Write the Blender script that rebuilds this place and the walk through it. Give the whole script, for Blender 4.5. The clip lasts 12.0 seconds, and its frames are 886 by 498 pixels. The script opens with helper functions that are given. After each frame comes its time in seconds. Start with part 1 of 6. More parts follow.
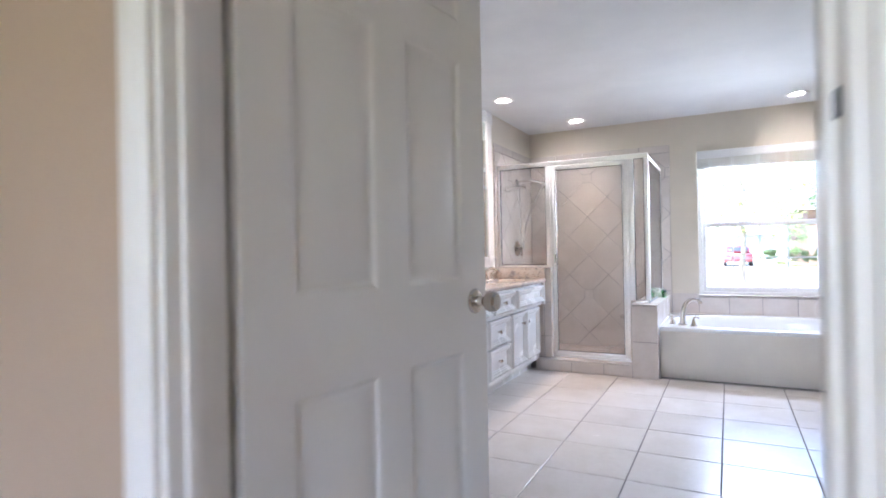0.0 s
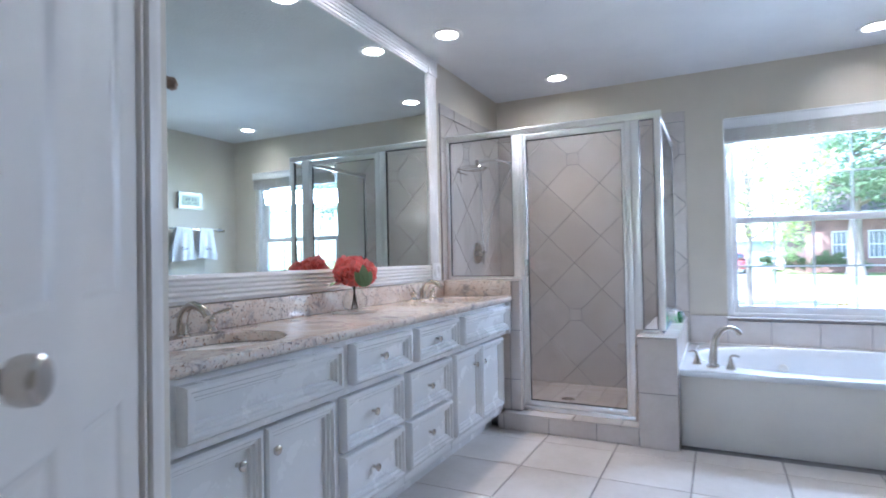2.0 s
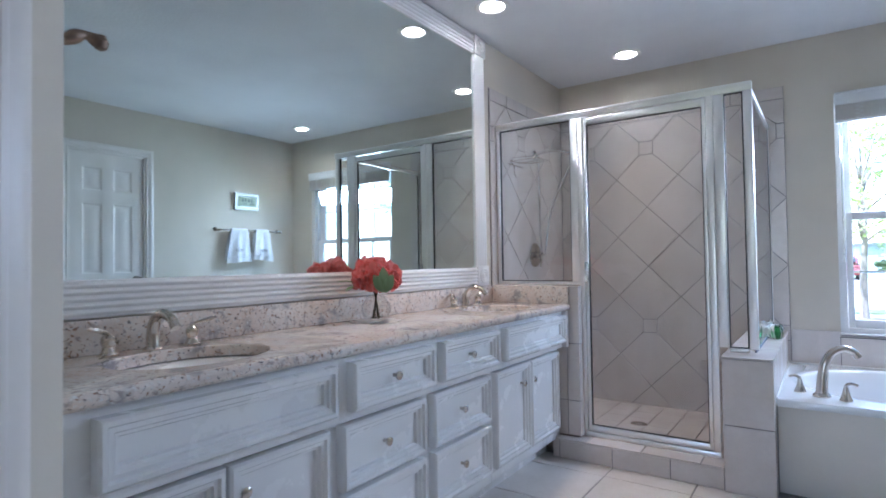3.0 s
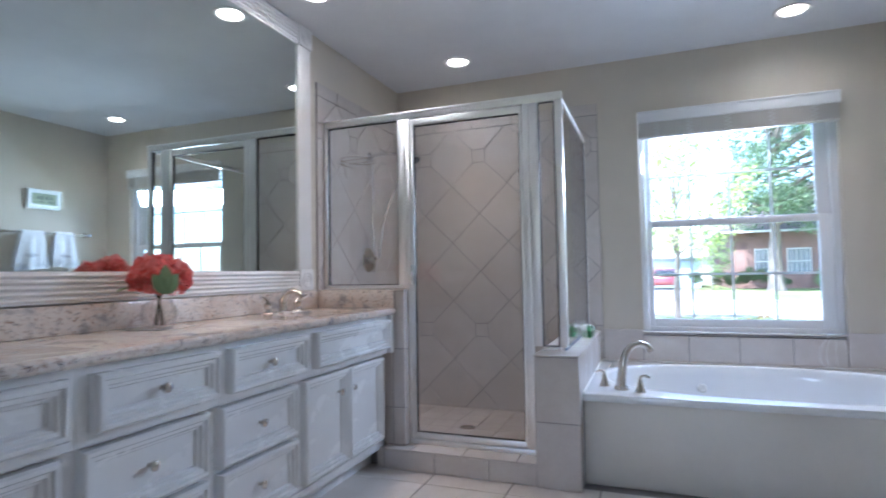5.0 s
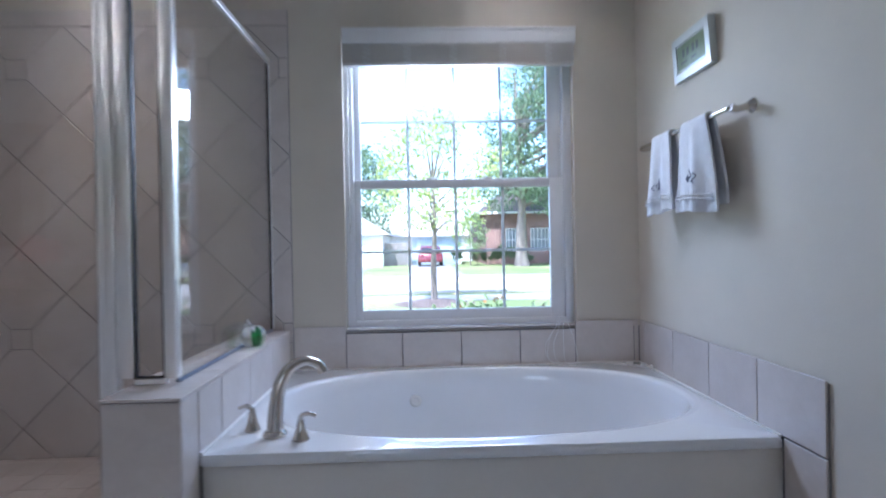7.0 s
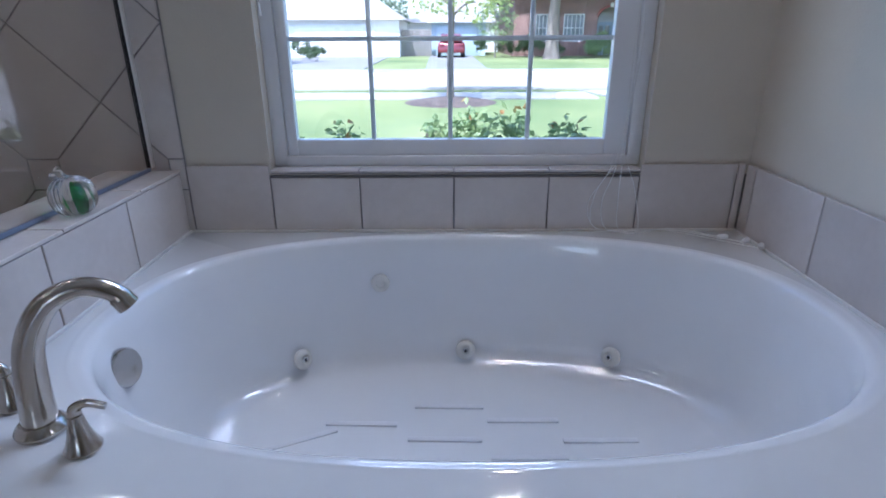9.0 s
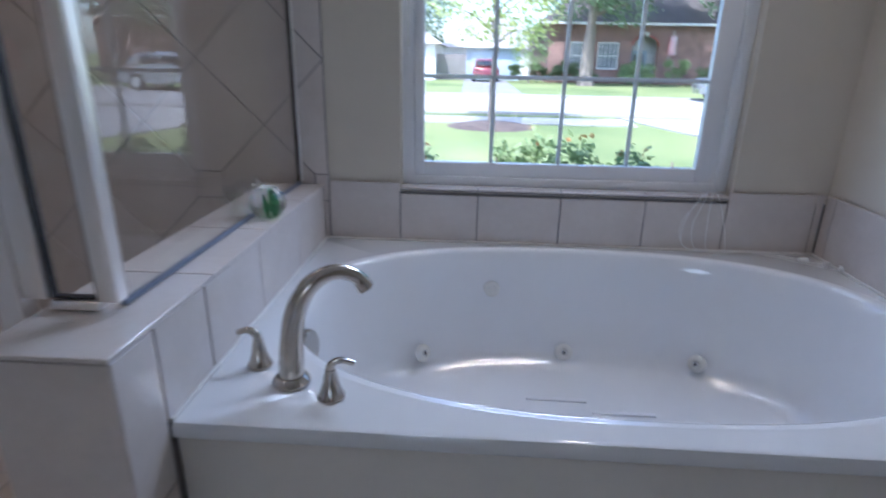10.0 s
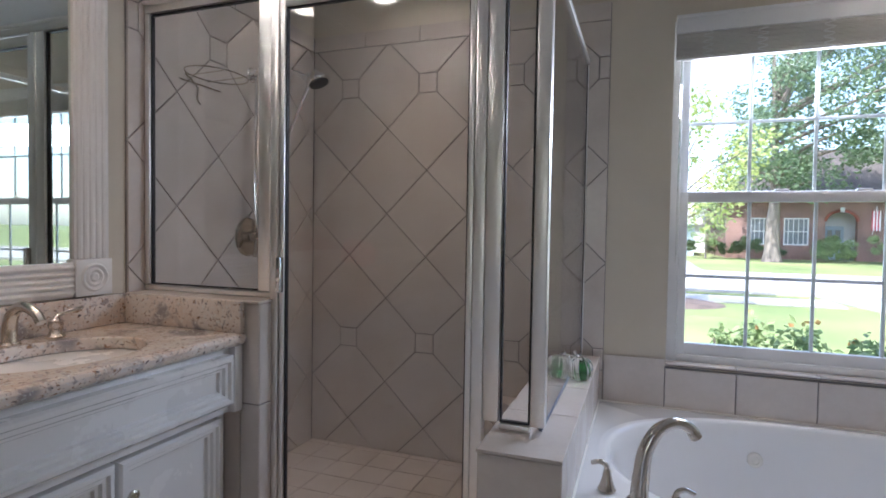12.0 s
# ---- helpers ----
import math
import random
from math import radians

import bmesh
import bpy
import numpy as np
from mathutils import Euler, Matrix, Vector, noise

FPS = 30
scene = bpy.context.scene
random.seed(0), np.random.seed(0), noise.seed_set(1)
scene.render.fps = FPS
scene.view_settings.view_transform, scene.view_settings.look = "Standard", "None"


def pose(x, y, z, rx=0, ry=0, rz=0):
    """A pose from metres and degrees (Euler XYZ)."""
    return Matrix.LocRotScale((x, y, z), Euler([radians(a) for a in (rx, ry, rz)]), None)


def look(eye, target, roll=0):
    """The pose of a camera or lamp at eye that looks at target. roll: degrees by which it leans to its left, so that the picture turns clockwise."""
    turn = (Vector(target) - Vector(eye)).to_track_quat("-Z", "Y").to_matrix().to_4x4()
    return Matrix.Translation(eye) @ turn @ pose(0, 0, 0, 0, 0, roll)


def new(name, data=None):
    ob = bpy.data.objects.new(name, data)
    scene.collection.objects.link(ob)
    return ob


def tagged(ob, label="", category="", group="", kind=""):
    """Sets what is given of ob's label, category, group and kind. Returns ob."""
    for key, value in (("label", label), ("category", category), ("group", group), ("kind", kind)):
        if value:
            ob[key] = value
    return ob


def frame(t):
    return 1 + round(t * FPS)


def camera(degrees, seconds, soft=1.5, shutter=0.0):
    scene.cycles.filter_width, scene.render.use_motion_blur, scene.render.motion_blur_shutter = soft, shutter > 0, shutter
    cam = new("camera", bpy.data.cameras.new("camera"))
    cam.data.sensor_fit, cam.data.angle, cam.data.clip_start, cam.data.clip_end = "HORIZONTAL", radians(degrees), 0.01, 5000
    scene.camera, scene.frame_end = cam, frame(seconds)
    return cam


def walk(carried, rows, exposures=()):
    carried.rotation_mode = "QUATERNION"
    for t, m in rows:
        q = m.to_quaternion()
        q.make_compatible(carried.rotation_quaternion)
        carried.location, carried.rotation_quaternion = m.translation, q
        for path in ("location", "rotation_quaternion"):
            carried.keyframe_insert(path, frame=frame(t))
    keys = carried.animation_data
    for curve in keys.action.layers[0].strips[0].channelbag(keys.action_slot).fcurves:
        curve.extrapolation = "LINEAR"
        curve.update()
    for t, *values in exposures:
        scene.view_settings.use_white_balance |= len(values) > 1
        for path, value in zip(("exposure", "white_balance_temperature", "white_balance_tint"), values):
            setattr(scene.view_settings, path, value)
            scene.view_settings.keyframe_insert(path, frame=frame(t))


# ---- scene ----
cam = camera(77.9, 12.0, 1.7, 0.5)
PATH = [
    (0, (1.274, 0.434, 1.113), (0.436, 2.043, 1.120), -1.10),
    (0.5, (1.103, 0.888, 1.079), (0.349, 2.537, 1.099), -1.20),
    (1, (1.042, 1.307, 1.091), (0.321, 2.971, 1.107), -1.10),
    (1.5, (0.991, 1.703, 1.077), (0.276, 3.369, 1.103), -1.10),
    (2, (0.952, 2.043, 1.091), (0.139, 3.664, 1.122), -1.10),
    (2.5, (0.937, 2.311, 1.084), (-0.043, 3.836, 1.126), -1.00),
    (2.7, (0.937, 2.387, 1.085), (-0.098, 3.875, 1.128), -0.90),
    (4.3, (0.993, 2.606, 1.058), (-0.001, 4.122, 1.119), -0.20),
    (4.5, (1.035, 2.604, 1.067), (0.140, 4.179, 1.123), -0.30),
    (5, (1.074, 2.698, 1.020), (0.428, 4.390, 1.103), -1.00),
    (5.5, (1.021, 2.810, 1.045), (0.590, 4.569, 1.127), -0.85),
    (6, (1.110, 3.109, 1.064), (0.885, 4.907, 1.136), -1.40),
    (6.5, (1.251, 3.475, 1.011), (1.168, 5.284, 1.101), -1.19),
    (7, (1.383, 3.864, 1.007), (1.453, 5.863, 1.002), -1.1),
    (7.5, (1.517, 4.251, 1.014), (1.592, 6.237, 0.793), -1.0),
    (7.7, (1.549, 4.403, 0.98), (1.605, 6.38, 0.681), -0.9),
    (9.3, (1.523, 4.91, 1.009), (1.507, 6.765, 0.262), -0.3),
    (9.5, (1.438, 4.865, 1.024), (1.446, 6.72, 0.278), 0.1),
    (10, (1.253, 4.659, 1.042), (1.153, 6.547, 0.389), 1.1),
    (10.5, (1.253, 4.42, 1.145), (0.756, 6.291, 0.645), 0.4),
    (11, (1.049, 4.228, 1.178), (0.416, 6.103, 0.888), 1.0),
    (11.5, (0.935, 4.083, 1.182), (0.267, 5.964, 1.064), 1.0),
    (12, (0.903, 4.027, 1.164), (0.218, 5.905, 1.099), 0.9),
]
EXPOSURES = [(0.0, 4.05, 5600, 19), (1.0, 3.85, 5150, 14), (2.0, 3.55, 5000, 14), (2.5, 3.42, 5000, 14), (5.0, 3.1, 5150, 15), (6.5, 2.7, 5200, 17), (7.5, 2.43, 5100, 18), (9.5, 2.05, 5150, 18), (10.5, 2.33, 5400, 18), (11.0, 2.27, 5600, 18), (12.0, 2.47, 5850, 18)]
walk(cam, [(t, look(eye, target, roll)) for t, eye, target, roll in PATH], EXPOSURES)

# ---- daylight: sun from behind the house, clear sky ----
SUN_EL, SUN_AZ = 58.0, 205.0
world = bpy.data.worlds.new("world")
scene.world = world
world.use_nodes = True
wn = world.node_tree
for n in list(wn.nodes):
    wn.nodes.remove(n)
w_out = wn.nodes.new("ShaderNodeOutputWorld")
w_bg = wn.nodes.new("ShaderNodeBackground")
w_sky = wn.nodes.new("ShaderNodeTexSky")
w_sky.sky_type = "NISHITA"
w_sky.sun_disc = False
w_sky.sun_elevation = radians(SUN_EL)
w_sky.sun_rotation = radians(SUN_AZ)
w_sky.dust_density = 1.6
w_bg.inputs["Strength"].default_value = 0.135
wn.links.new(w_sky.outputs[0], w_bg.inputs[0])
wn.links.new(w_bg.outputs[0], w_out.inputs[0])
sun = new("sun", bpy.data.lights.new("sun", "SUN"))
sun.data.energy = 2.4
sun.data.angle = radians(0.6)
sun.data.color = (1.0, 0.95, 0.87)
az, el = radians(SUN_AZ), radians(SUN_EL)
to_sun = Vector((math.sin(az) * math.cos(el), math.cos(az) * math.cos(el), math.sin(el)))
sun.matrix_world = look(to_sun * 60, (0, 0, 0))

# added strip lamp outside the upper sash, boosting the sky's light indoors
sky_fill = new("window_sky_fill", bpy.data.lights.new("window_sky_fill", "AREA"))
sky_fill.data.shape, sky_fill.data.size, sky_fill.data.size_y = "RECTANGLE", 0.93, 0.15
sky_fill.data.energy = 2.9
sky_fill.data.color = (0.85, 0.925, 1.0)
sky_fill.data.spread = radians(150)
sky_fill.matrix_world = look((1.545, 6.668, 1.785), (1.20, 5.66, 1.25))

LAMP_GLOW = 12.0
LAMPS = [(-0.48, 4.16), (-0.47, 4.99), (-0.10, 6.11), (1.835, 6.14)]
# the beams of the four recessed ceiling lamps
for x, y in LAMPS:
    beam = new("lamp_beam", bpy.data.lights.new("lamp_beam", "SPOT"))
    beam.data.energy = 2.1
    beam.data.color = (1.0, 0.62, 0.31)
    beam.data.spot_size, beam.data.spot_blend = radians(78), 1.0
    beam.data.shadow_soft_size = 0.045
    beam.matrix_world = look((x, y, 2.452), (x, y, 0.0))

# ---- materials ----
MATS = {}


def material(name, color, rough=0.5, metal=0.0, vary=0.12, scale=3.0, fine=60.0, bump=0.0, bump_scale=90.0, tint=None,
             per_object=0.0, per_island=0.0, coat=0.0, spec=0.5, stretch=(1, 1, 1), rough_vary=0.08):
    """Procedural surface: broad mottling, fine grain, relief."""
    m = bpy.data.materials.new(name)
    m.use_nodes = True
    t = m.node_tree
    b = t.nodes["Principled BSDF"]
    b.inputs["Metallic"].default_value = metal
    b.inputs["Coat Weight"].default_value = coat
    b.inputs["Coat Roughness"].default_value = 0.08
    b.inputs["Specular IOR Level"].default_value = spec
    tc = t.nodes.new("ShaderNodeTexCoord")
    mp = t.nodes.new("ShaderNodeMapping")
    mp.inputs["Scale"].default_value = stretch
    t.links.new(tc.outputs["Object"], mp.inputs[0])
    big = t.nodes.new("ShaderNodeTexNoise")
    big.inputs["Scale"].default_value = scale
    big.inputs["Detail"].default_value = 5
    big.inputs["Roughness"].default_value = 0.6
    t.links.new(mp.outputs[0], big.inputs["Vector"])
    small = t.nodes.new("ShaderNodeTexNoise")
    small.inputs["Scale"].default_value = fine
    small.inputs["Detail"].default_value = 3
    t.links.new(mp.outputs[0], small.inputs["Vector"])
    if per_object or per_island:
        if per_object:
            src = t.nodes.new("ShaderNodeObjectInfo").outputs["Random"]
        else:
            src = t.nodes.new("ShaderNodeNewGeometry").outputs["Random Per Island"]
        shift = t.nodes.new("ShaderNodeVectorMath")
        shift.operation = "ADD"
        sc = t.nodes.new("ShaderNodeMath")
        sc.operation = "MULTIPLY"
        sc.inputs[1].default_value = 17.0
        t.links.new(src, sc.inputs[0])
        t.links.new(tc.outputs["Object"], shift.inputs[0])
        t.links.new(sc.outputs[0], shift.inputs[1])
        t.links.new(shift.outputs[0], mp.inputs[0])
    mix = t.nodes.new("ShaderNodeMix")
    mix.data_type = "RGBA"
    c2 = tint if tint else tuple(max(0.0, c * (1 - 2.2 * vary)) for c in color)
    mix.inputs["A"].default_value = (*c2, 1)
    mix.inputs["B"].default_value = (*color, 1)
    ramp = t.nodes.new("ShaderNodeMapRange")
    ramp.inputs["From Min"].default_value = 0.32
    ramp.inputs["From Max"].default_value = 0.62
    t.links.new(big.outputs["Fac"], ramp.inputs["Value"])
    t.links.new(ramp.outputs[0], mix.inputs["Factor"])
    hsv = t.nodes.new("ShaderNodeHueSaturation")
    t.links.new(mix.outputs["Result"], hsv.inputs["Color"])
    val = t.nodes.new("ShaderNodeMapRange")
    val.inputs["To Min"].default_value = 1 - vary * 0.7
    val.inputs["To Max"].default_value = 1 + vary * 0.7
    t.links.new(small.outputs["Fac"], val.inputs["Value"])
    if per_object or per_island:
        amount = per_object or per_island
        rnd = t.nodes.new("ShaderNodeMapRange")
        rnd.inputs["To Min"].default_value = 1 - amount
        rnd.inputs["To Max"].default_value = 1 + amount
        t.links.new(src, rnd.inputs["Value"])
        mul = t.nodes.new("ShaderNodeMath")
        mul.operation = "MULTIPLY"
        t.links.new(rnd.outputs[0], mul.inputs[0])
        t.links.new(val.outputs[0], mul.inputs[1])
        t.links.new(mul.outputs[0], hsv.inputs["Value"])
    else:
        t.links.new(val.outputs[0], hsv.inputs["Value"])
    t.links.new(hsv.outputs[0], b.inputs["Base Color"])
    rr = t.nodes.new("ShaderNodeMapRange")
    rr.inputs["To Min"].default_value = max(0.02, rough - rough_vary)
    rr.inputs["To Max"].default_value = min(1.0, rough + rough_vary)
    t.links.new(big.outputs["Fac"], rr.inputs["Value"])
    t.links.new(rr.outputs[0], b.inputs["Roughness"])
    if bump:
        bs = t.nodes.new("ShaderNodeTexNoise")
        bs.inputs["Scale"].default_value = bump_scale
        bs.inputs["Detail"].default_value = 3
        t.links.new(mp.outputs[0], bs.inputs["Vector"])
        bp = t.nodes.new("ShaderNodeBump")
        bp.inputs["Strength"].default_value = bump
        bp.inputs["Distance"].default_value = 0.004
        t.links.new(bs.outputs["Fac"], bp.inputs["Height"])
        t.links.new(bp.outputs[0], b.inputs["Normal"])
    MATS[name] = m
    return m


def glass_material(name, color=(1, 1, 1), rough=0.0, ior=1.45, thin=False):
    m = bpy.data.materials.new(name)
    m.use_nodes = True
    t = m.node_tree
    b = t.nodes["Principled BSDF"]
    if thin:
        t.nodes.remove(b)
        out = t.nodes["Material Output"]
        tr = t.nodes.new("ShaderNodeBsdfTransparent")
        tr.inputs[0].default_value = (*color, 1)
        gl = t.nodes.new("ShaderNodeBsdfGlossy")
        gl.inputs["Roughness"].default_value = rough
        lw = t.nodes.new("ShaderNodeLayerWeight")
        lw.inputs["Blend"].default_value = 0.5
        pw = t.nodes.new("ShaderNodeMath")
        pw.operation = "POWER"
        pw.inputs[1].default_value = 4.0
        t.links.new(lw.outputs["Facing"], pw.inputs[0])
        fr = t.nodes.new("ShaderNodeMapRange")
        fr.inputs["To Min"].default_value = ((ior - 1) / (ior + 1)) ** 2
        t.links.new(pw.outputs[0], fr.inputs["Value"])
        mx = t.nodes.new("ShaderNodeMixShader")
        t.links.new(fr.outputs[0], mx.inputs[0])
        t.links.new(tr.outputs[0], mx.inputs[1])
        t.links.new(gl.outputs[0], mx.inputs[2])
        t.links.new(mx.outputs[0], out.inputs[0])
    else:
        b.inputs["Base Color"].default_value = (*color, 1)
        b.inputs["Transmission Weight"].default_value = 1.0
        b.inputs["Roughness"].default_value = rough
        b.inputs["IOR"].default_value = ior
    MATS[name] = m
    return m


def emitter(name, color, strength):
    m = bpy.data.materials.new(name)
    m.use_nodes = True
    b = m.node_tree.nodes["Principled BSDF"]
    b.inputs["Base Color"].default_value = (*color, 1)
    b.inputs["Emission Color"].default_value = (*color, 1)
    b.inputs["Emission Strength"].default_value = strength
    MATS[name] = m
    return m


def granite(name):
    """Pale granite: cream ground, grey-violet drifts, dark flecks."""
    m = material(name, (0.80, 0.73, 0.66), rough=0.12, vary=0.06, scale=9, fine=140, tint=(0.72, 0.59, 0.49), coat=0.3)
    t = m.node_tree
    b = t.nodes["Principled BSDF"]
    base = b.inputs["Base Color"].links[0].from_socket
    tc = t.nodes.new("ShaderNodeTexCoord")
    last = base
    for scale, lo, hi, col, detail in ((38, 0.60, 0.66, (0.42, 0.36, 0.33), 5), (95, 0.60, 0.645, (0.33, 0.19, 0.11), 4), (85, 0.64, 0.68, (0.13, 0.11, 0.11), 3),
                                       (8, 0.56, 0.67, (0.37, 0.34, 0.335), 6), (110, 0.60, 0.66, (0.80, 0.78, 0.74), 2)):
        n = t.nodes.new("ShaderNodeTexNoise")
        n.inputs["Scale"].default_value = scale
        n.inputs["Detail"].default_value = detail
        n.inputs["Distortion"].default_value = 0.6
        t.links.new(tc.outputs["Object"], n.inputs["Vector"])
        r = t.nodes.new("ShaderNodeMapRange")
        r.inputs["From Min"].default_value = lo
        r.inputs["From Max"].default_value = hi
        t.links.new(n.outputs["Fac"], r.inputs["Value"])
        mx = t.nodes.new("ShaderNodeMix")
        mx.data_type = "RGBA"
        t.links.new(r.outputs[0], mx.inputs["Factor"])
        t.links.new(last, mx.inputs["A"])
        mx.inputs["B"].default_value = (*col, 1)
        last = mx.outputs["Result"]
    t.links.new(last, b.inputs["Base Color"])
    return m


def leafy(name, a, b2, trans=0.35):
    """Leaves: colour by leaf, some light shining through."""
    m = bpy.data.materials.new(name)
    m.use_nodes = True
    t = m.node_tree
    p = t.nodes["Principled BSDF"]
    g = t.nodes.new("ShaderNodeNewGeometry")
    mx = t.nodes.new("ShaderNodeMix")
    mx.data_type = "RGBA"
    mx.inputs["A"].default_value = (*a, 1)
    mx.inputs["B"].default_value = (*b2, 1)
    t.links.new(g.outputs["Random Per Island"], mx.inputs["Factor"])
    t.links.new(mx.outputs["Result"], p.inputs["Base Color"])
    p.inputs["Roughness"].default_value = 0.5
    tl = t.nodes.new("ShaderNodeBsdfTranslucent")
    t.links.new(mx.outputs["Result"], tl.inputs[0])
    ms = t.nodes.new("ShaderNodeMixShader")
    ms.inputs[0].default_value = trans
    t.links.new(p.outputs[0], ms.inputs[1])
    t.links.new(tl.outputs[0], ms.inputs[2])
    t.links.new(ms.outputs[0], t.nodes["Material Output"].inputs[0])
    MATS[name] = m
    return m


WALL = material("wall_paint", (0.66, 0.60, 0.50), 0.75, vary=0.035, scale=1.2, fine=220, bump=0.12, bump_scale=160, spec=0.25)
# wall beige darkened and warmed in colour for the hall's dimmer, warmer light
HALL_DIM = material("dimmed_hall_paint", (0.47, 0.345, 0.245), 0.75, vary=0.035, scale=1.2, fine=220, bump=0.12, bump_scale=160, spec=0.25)
CEIL = material("ceiling_paint", (0.80, 0.80, 0.80), 0.9, vary=0.03, scale=2.0, fine=120, bump=0.45, bump_scale=55, spec=0.15)
WHITE = material("white_gloss_paint", (0.81, 0.79, 0.76), 0.36, vary=0.02, scale=3, fine=90, rough_vary=0.03)
# white paint tinted warm; the hall's warm light is put into the colour
DOOR_WARM = material("hall_lit_door_white", (0.80, 0.75, 0.69), 0.36, vary=0.02, scale=3, fine=90, rough_vary=0.03)
CABINET = material("cabinet_paint", (0.86, 0.855, 0.84), 0.27, vary=0.02, scale=4, fine=80, rough_vary=0.03)
FLOOR_TILE = material("floor_tile", (0.76, 0.715, 0.675), 0.24, vary=0.07, scale=4, fine=45, per_object=0.035, bump=0.03, bump_scale=25, tint=(0.70, 0.65, 0.60))
WALL_TILE = material("wall_tile", (0.64, 0.585, 0.54), 0.22, vary=0.06, scale=5, fine=50, per_object=0.03, bump=0.02, bump_scale=30, tint=(0.58, 0.52, 0.47))
GROUT = material("grout", (0.27, 0.25, 0.24), 0.9, vary=0.12, scale=8, fine=120, bump=0.1)
TUB = material("tub_acrylic", (0.82, 0.82, 0.81), 0.07, vary=0.015, scale=2, fine=30, coat=0.5, rough_vary=0.015)
NICKEL = material("brushed_nickel", (0.60, 0.55, 0.49), 0.20, 1.0, vary=0.05, scale=10, fine=200, rough_vary=0.04)
CHROME = material("bright_chrome", (0.78, 0.78, 0.78), 0.10, 1.0, vary=0.03, scale=8, fine=100, rough_vary=0.03)
ALU = material("satin_aluminium", (0.90, 0.885, 0.86), 0.36, 1.0, vary=0.012, scale=8, fine=160, rough_vary=0.03)
SEAL = material("glass_seal", (0.16, 0.19, 0.26), 0.35, vary=0.1)
GASKET = material("black_gasket", (0.015, 0.015, 0.017), 0.5, vary=0.1)
DARK = material("dark_recess", (0.03, 0.03, 0.035), 0.6, vary=0.1)
PORCELAIN = material("porcelain", (0.84, 0.83, 0.80), 0.08, vary=0.015, scale=2, coat=0.4, rough_vary=0.02)
GRANITE = granite("granite")
VINYL = material("white_vinyl", (0.82, 0.82, 0.82), 0.35, vary=0.02)
BLIND = material("blind_slat", (0.66, 0.635, 0.59), 0.45, vary=0.04, scale=2)
CORD = material("white_cord", (0.80, 0.80, 0.78), 0.8, vary=0.05)
TOWEL = material("white_terry", (0.83, 0.83, 0.84), 0.95, vary=0.05, scale=12, fine=320, bump=0.8, bump_scale=420, spec=0.1)
THREAD = material("grey_thread", (0.18, 0.19, 0.24), 0.8, vary=0.1)
CLOCK_BODY = material("silver_plastic", (0.52, 0.54, 0.52), 0.35, 0.3, vary=0.04)
LCD = material("lcd_glass", (0.26, 0.32, 0.20), 0.2, vary=0.08, scale=20)
LCD_DARK = material("lcd_digits", (0.06, 0.08, 0.05), 0.3, vary=0.05)
PETAL = leafy("petal", (0.86, 0.19, 0.18), (0.97, 0.50, 0.45), 0.4)
SILK_LEAF = leafy("silk_leaf", (0.20, 0.32, 0.15), (0.30, 0.42, 0.23), 0.2)
STEM = material("stem", (0.12, 0.10, 0.06), 0.7, vary=0.15)
DOILY = material("doily", (0.78, 0.74, 0.68), 0.9, vary=0.05, fine=300, bump=0.3, bump_scale=300)
CLEAR = glass_material("clear_glass", (0.97, 0.99, 0.98))
THIN_CLEAR = glass_material("thin_clear_glass", (0.985, 0.99, 0.985), 0.0, 1.35, True)
GREEN_GLASS = glass_material("green_glass", (0.03, 0.32, 0.06), 0.02)
PANE = glass_material("window_glass", (0.96, 0.98, 0.98), 0.0, 1.45, True)
SHOWER_GLASS = glass_material("shower_glass", (0.975, 0.975, 0.965), 0.0, 1.56, True)
MIRROR = material("mirror_silver", (0.76, 0.83, 0.81), 0.012, 1.0, vary=0.0, rough_vary=0.0)
GLOW = emitter("lamp_glow", (1.0, 0.90, 0.78), LAMP_GLOW)
# unseen hall floor, coloured warm so its bounce tints the entry
CARPET = material("carpet", (0.52, 0.42, 0.31), 0.95, vary=0.12, fine=260, bump=0.6, bump_scale=300, spec=0.1)
# broad dark drifts stand in for lawn shade; base green paled for glare
GRASS = material("grass", (0.235, 0.26, 0.11), 0.9, vary=0.25, scale=0.22, fine=26, bump=0.9, bump_scale=30, tint=(0.12, 0.165, 0.065), spec=0.15)
CONCRETE = material("concrete", (0.40, 0.38, 0.35), 0.85, vary=0.1, scale=0.7, fine=18, bump=0.2, bump_scale=20)
# darker copy of the concrete; tree shade over the far driveways is painted in
SHADE_CONCRETE = material("shade_toned_concrete", (0.25, 0.24, 0.23), 0.9, vary=0.12, scale=0.7, fine=18, bump=0.2, bump_scale=20)
MULCH = material("mulch", (0.15, 0.11, 0.09), 0.95, vary=0.3, scale=8, fine=40, bump=1.0, bump_scale=25)
BRICK = material("red_brick", (0.30, 0.10, 0.07), 0.85, vary=0.2, scale=3, fine=30, per_object=0.18)
# brick red paled and greyed; distance haze is put into the colour
BRICK_FAR = material("haze_paled_brick", (0.30, 0.185, 0.15), 0.85, vary=0.2, scale=1.2, fine=14)
MORTAR = material("mortar", (0.38, 0.33, 0.29), 0.9, vary=0.1)
SIDING = material("white_siding", (0.72, 0.72, 0.70), 0.6, vary=0.05)
BLUE_SIDING = material("grey_blue_siding", (0.44, 0.54, 0.62), 0.6, vary=0.05)
ROOFING = material("asphalt_shingle", (0.10, 0.085, 0.075), 0.9, vary=0.2, scale=2, fine=20, bump=0.6, bump_scale=12)
BARK = material("bark", (0.25, 0.21, 0.17), 0.9, vary=0.25, scale=6, fine=30, bump=0.9, bump_scale=18, stretch=(1, 1, 0.25))
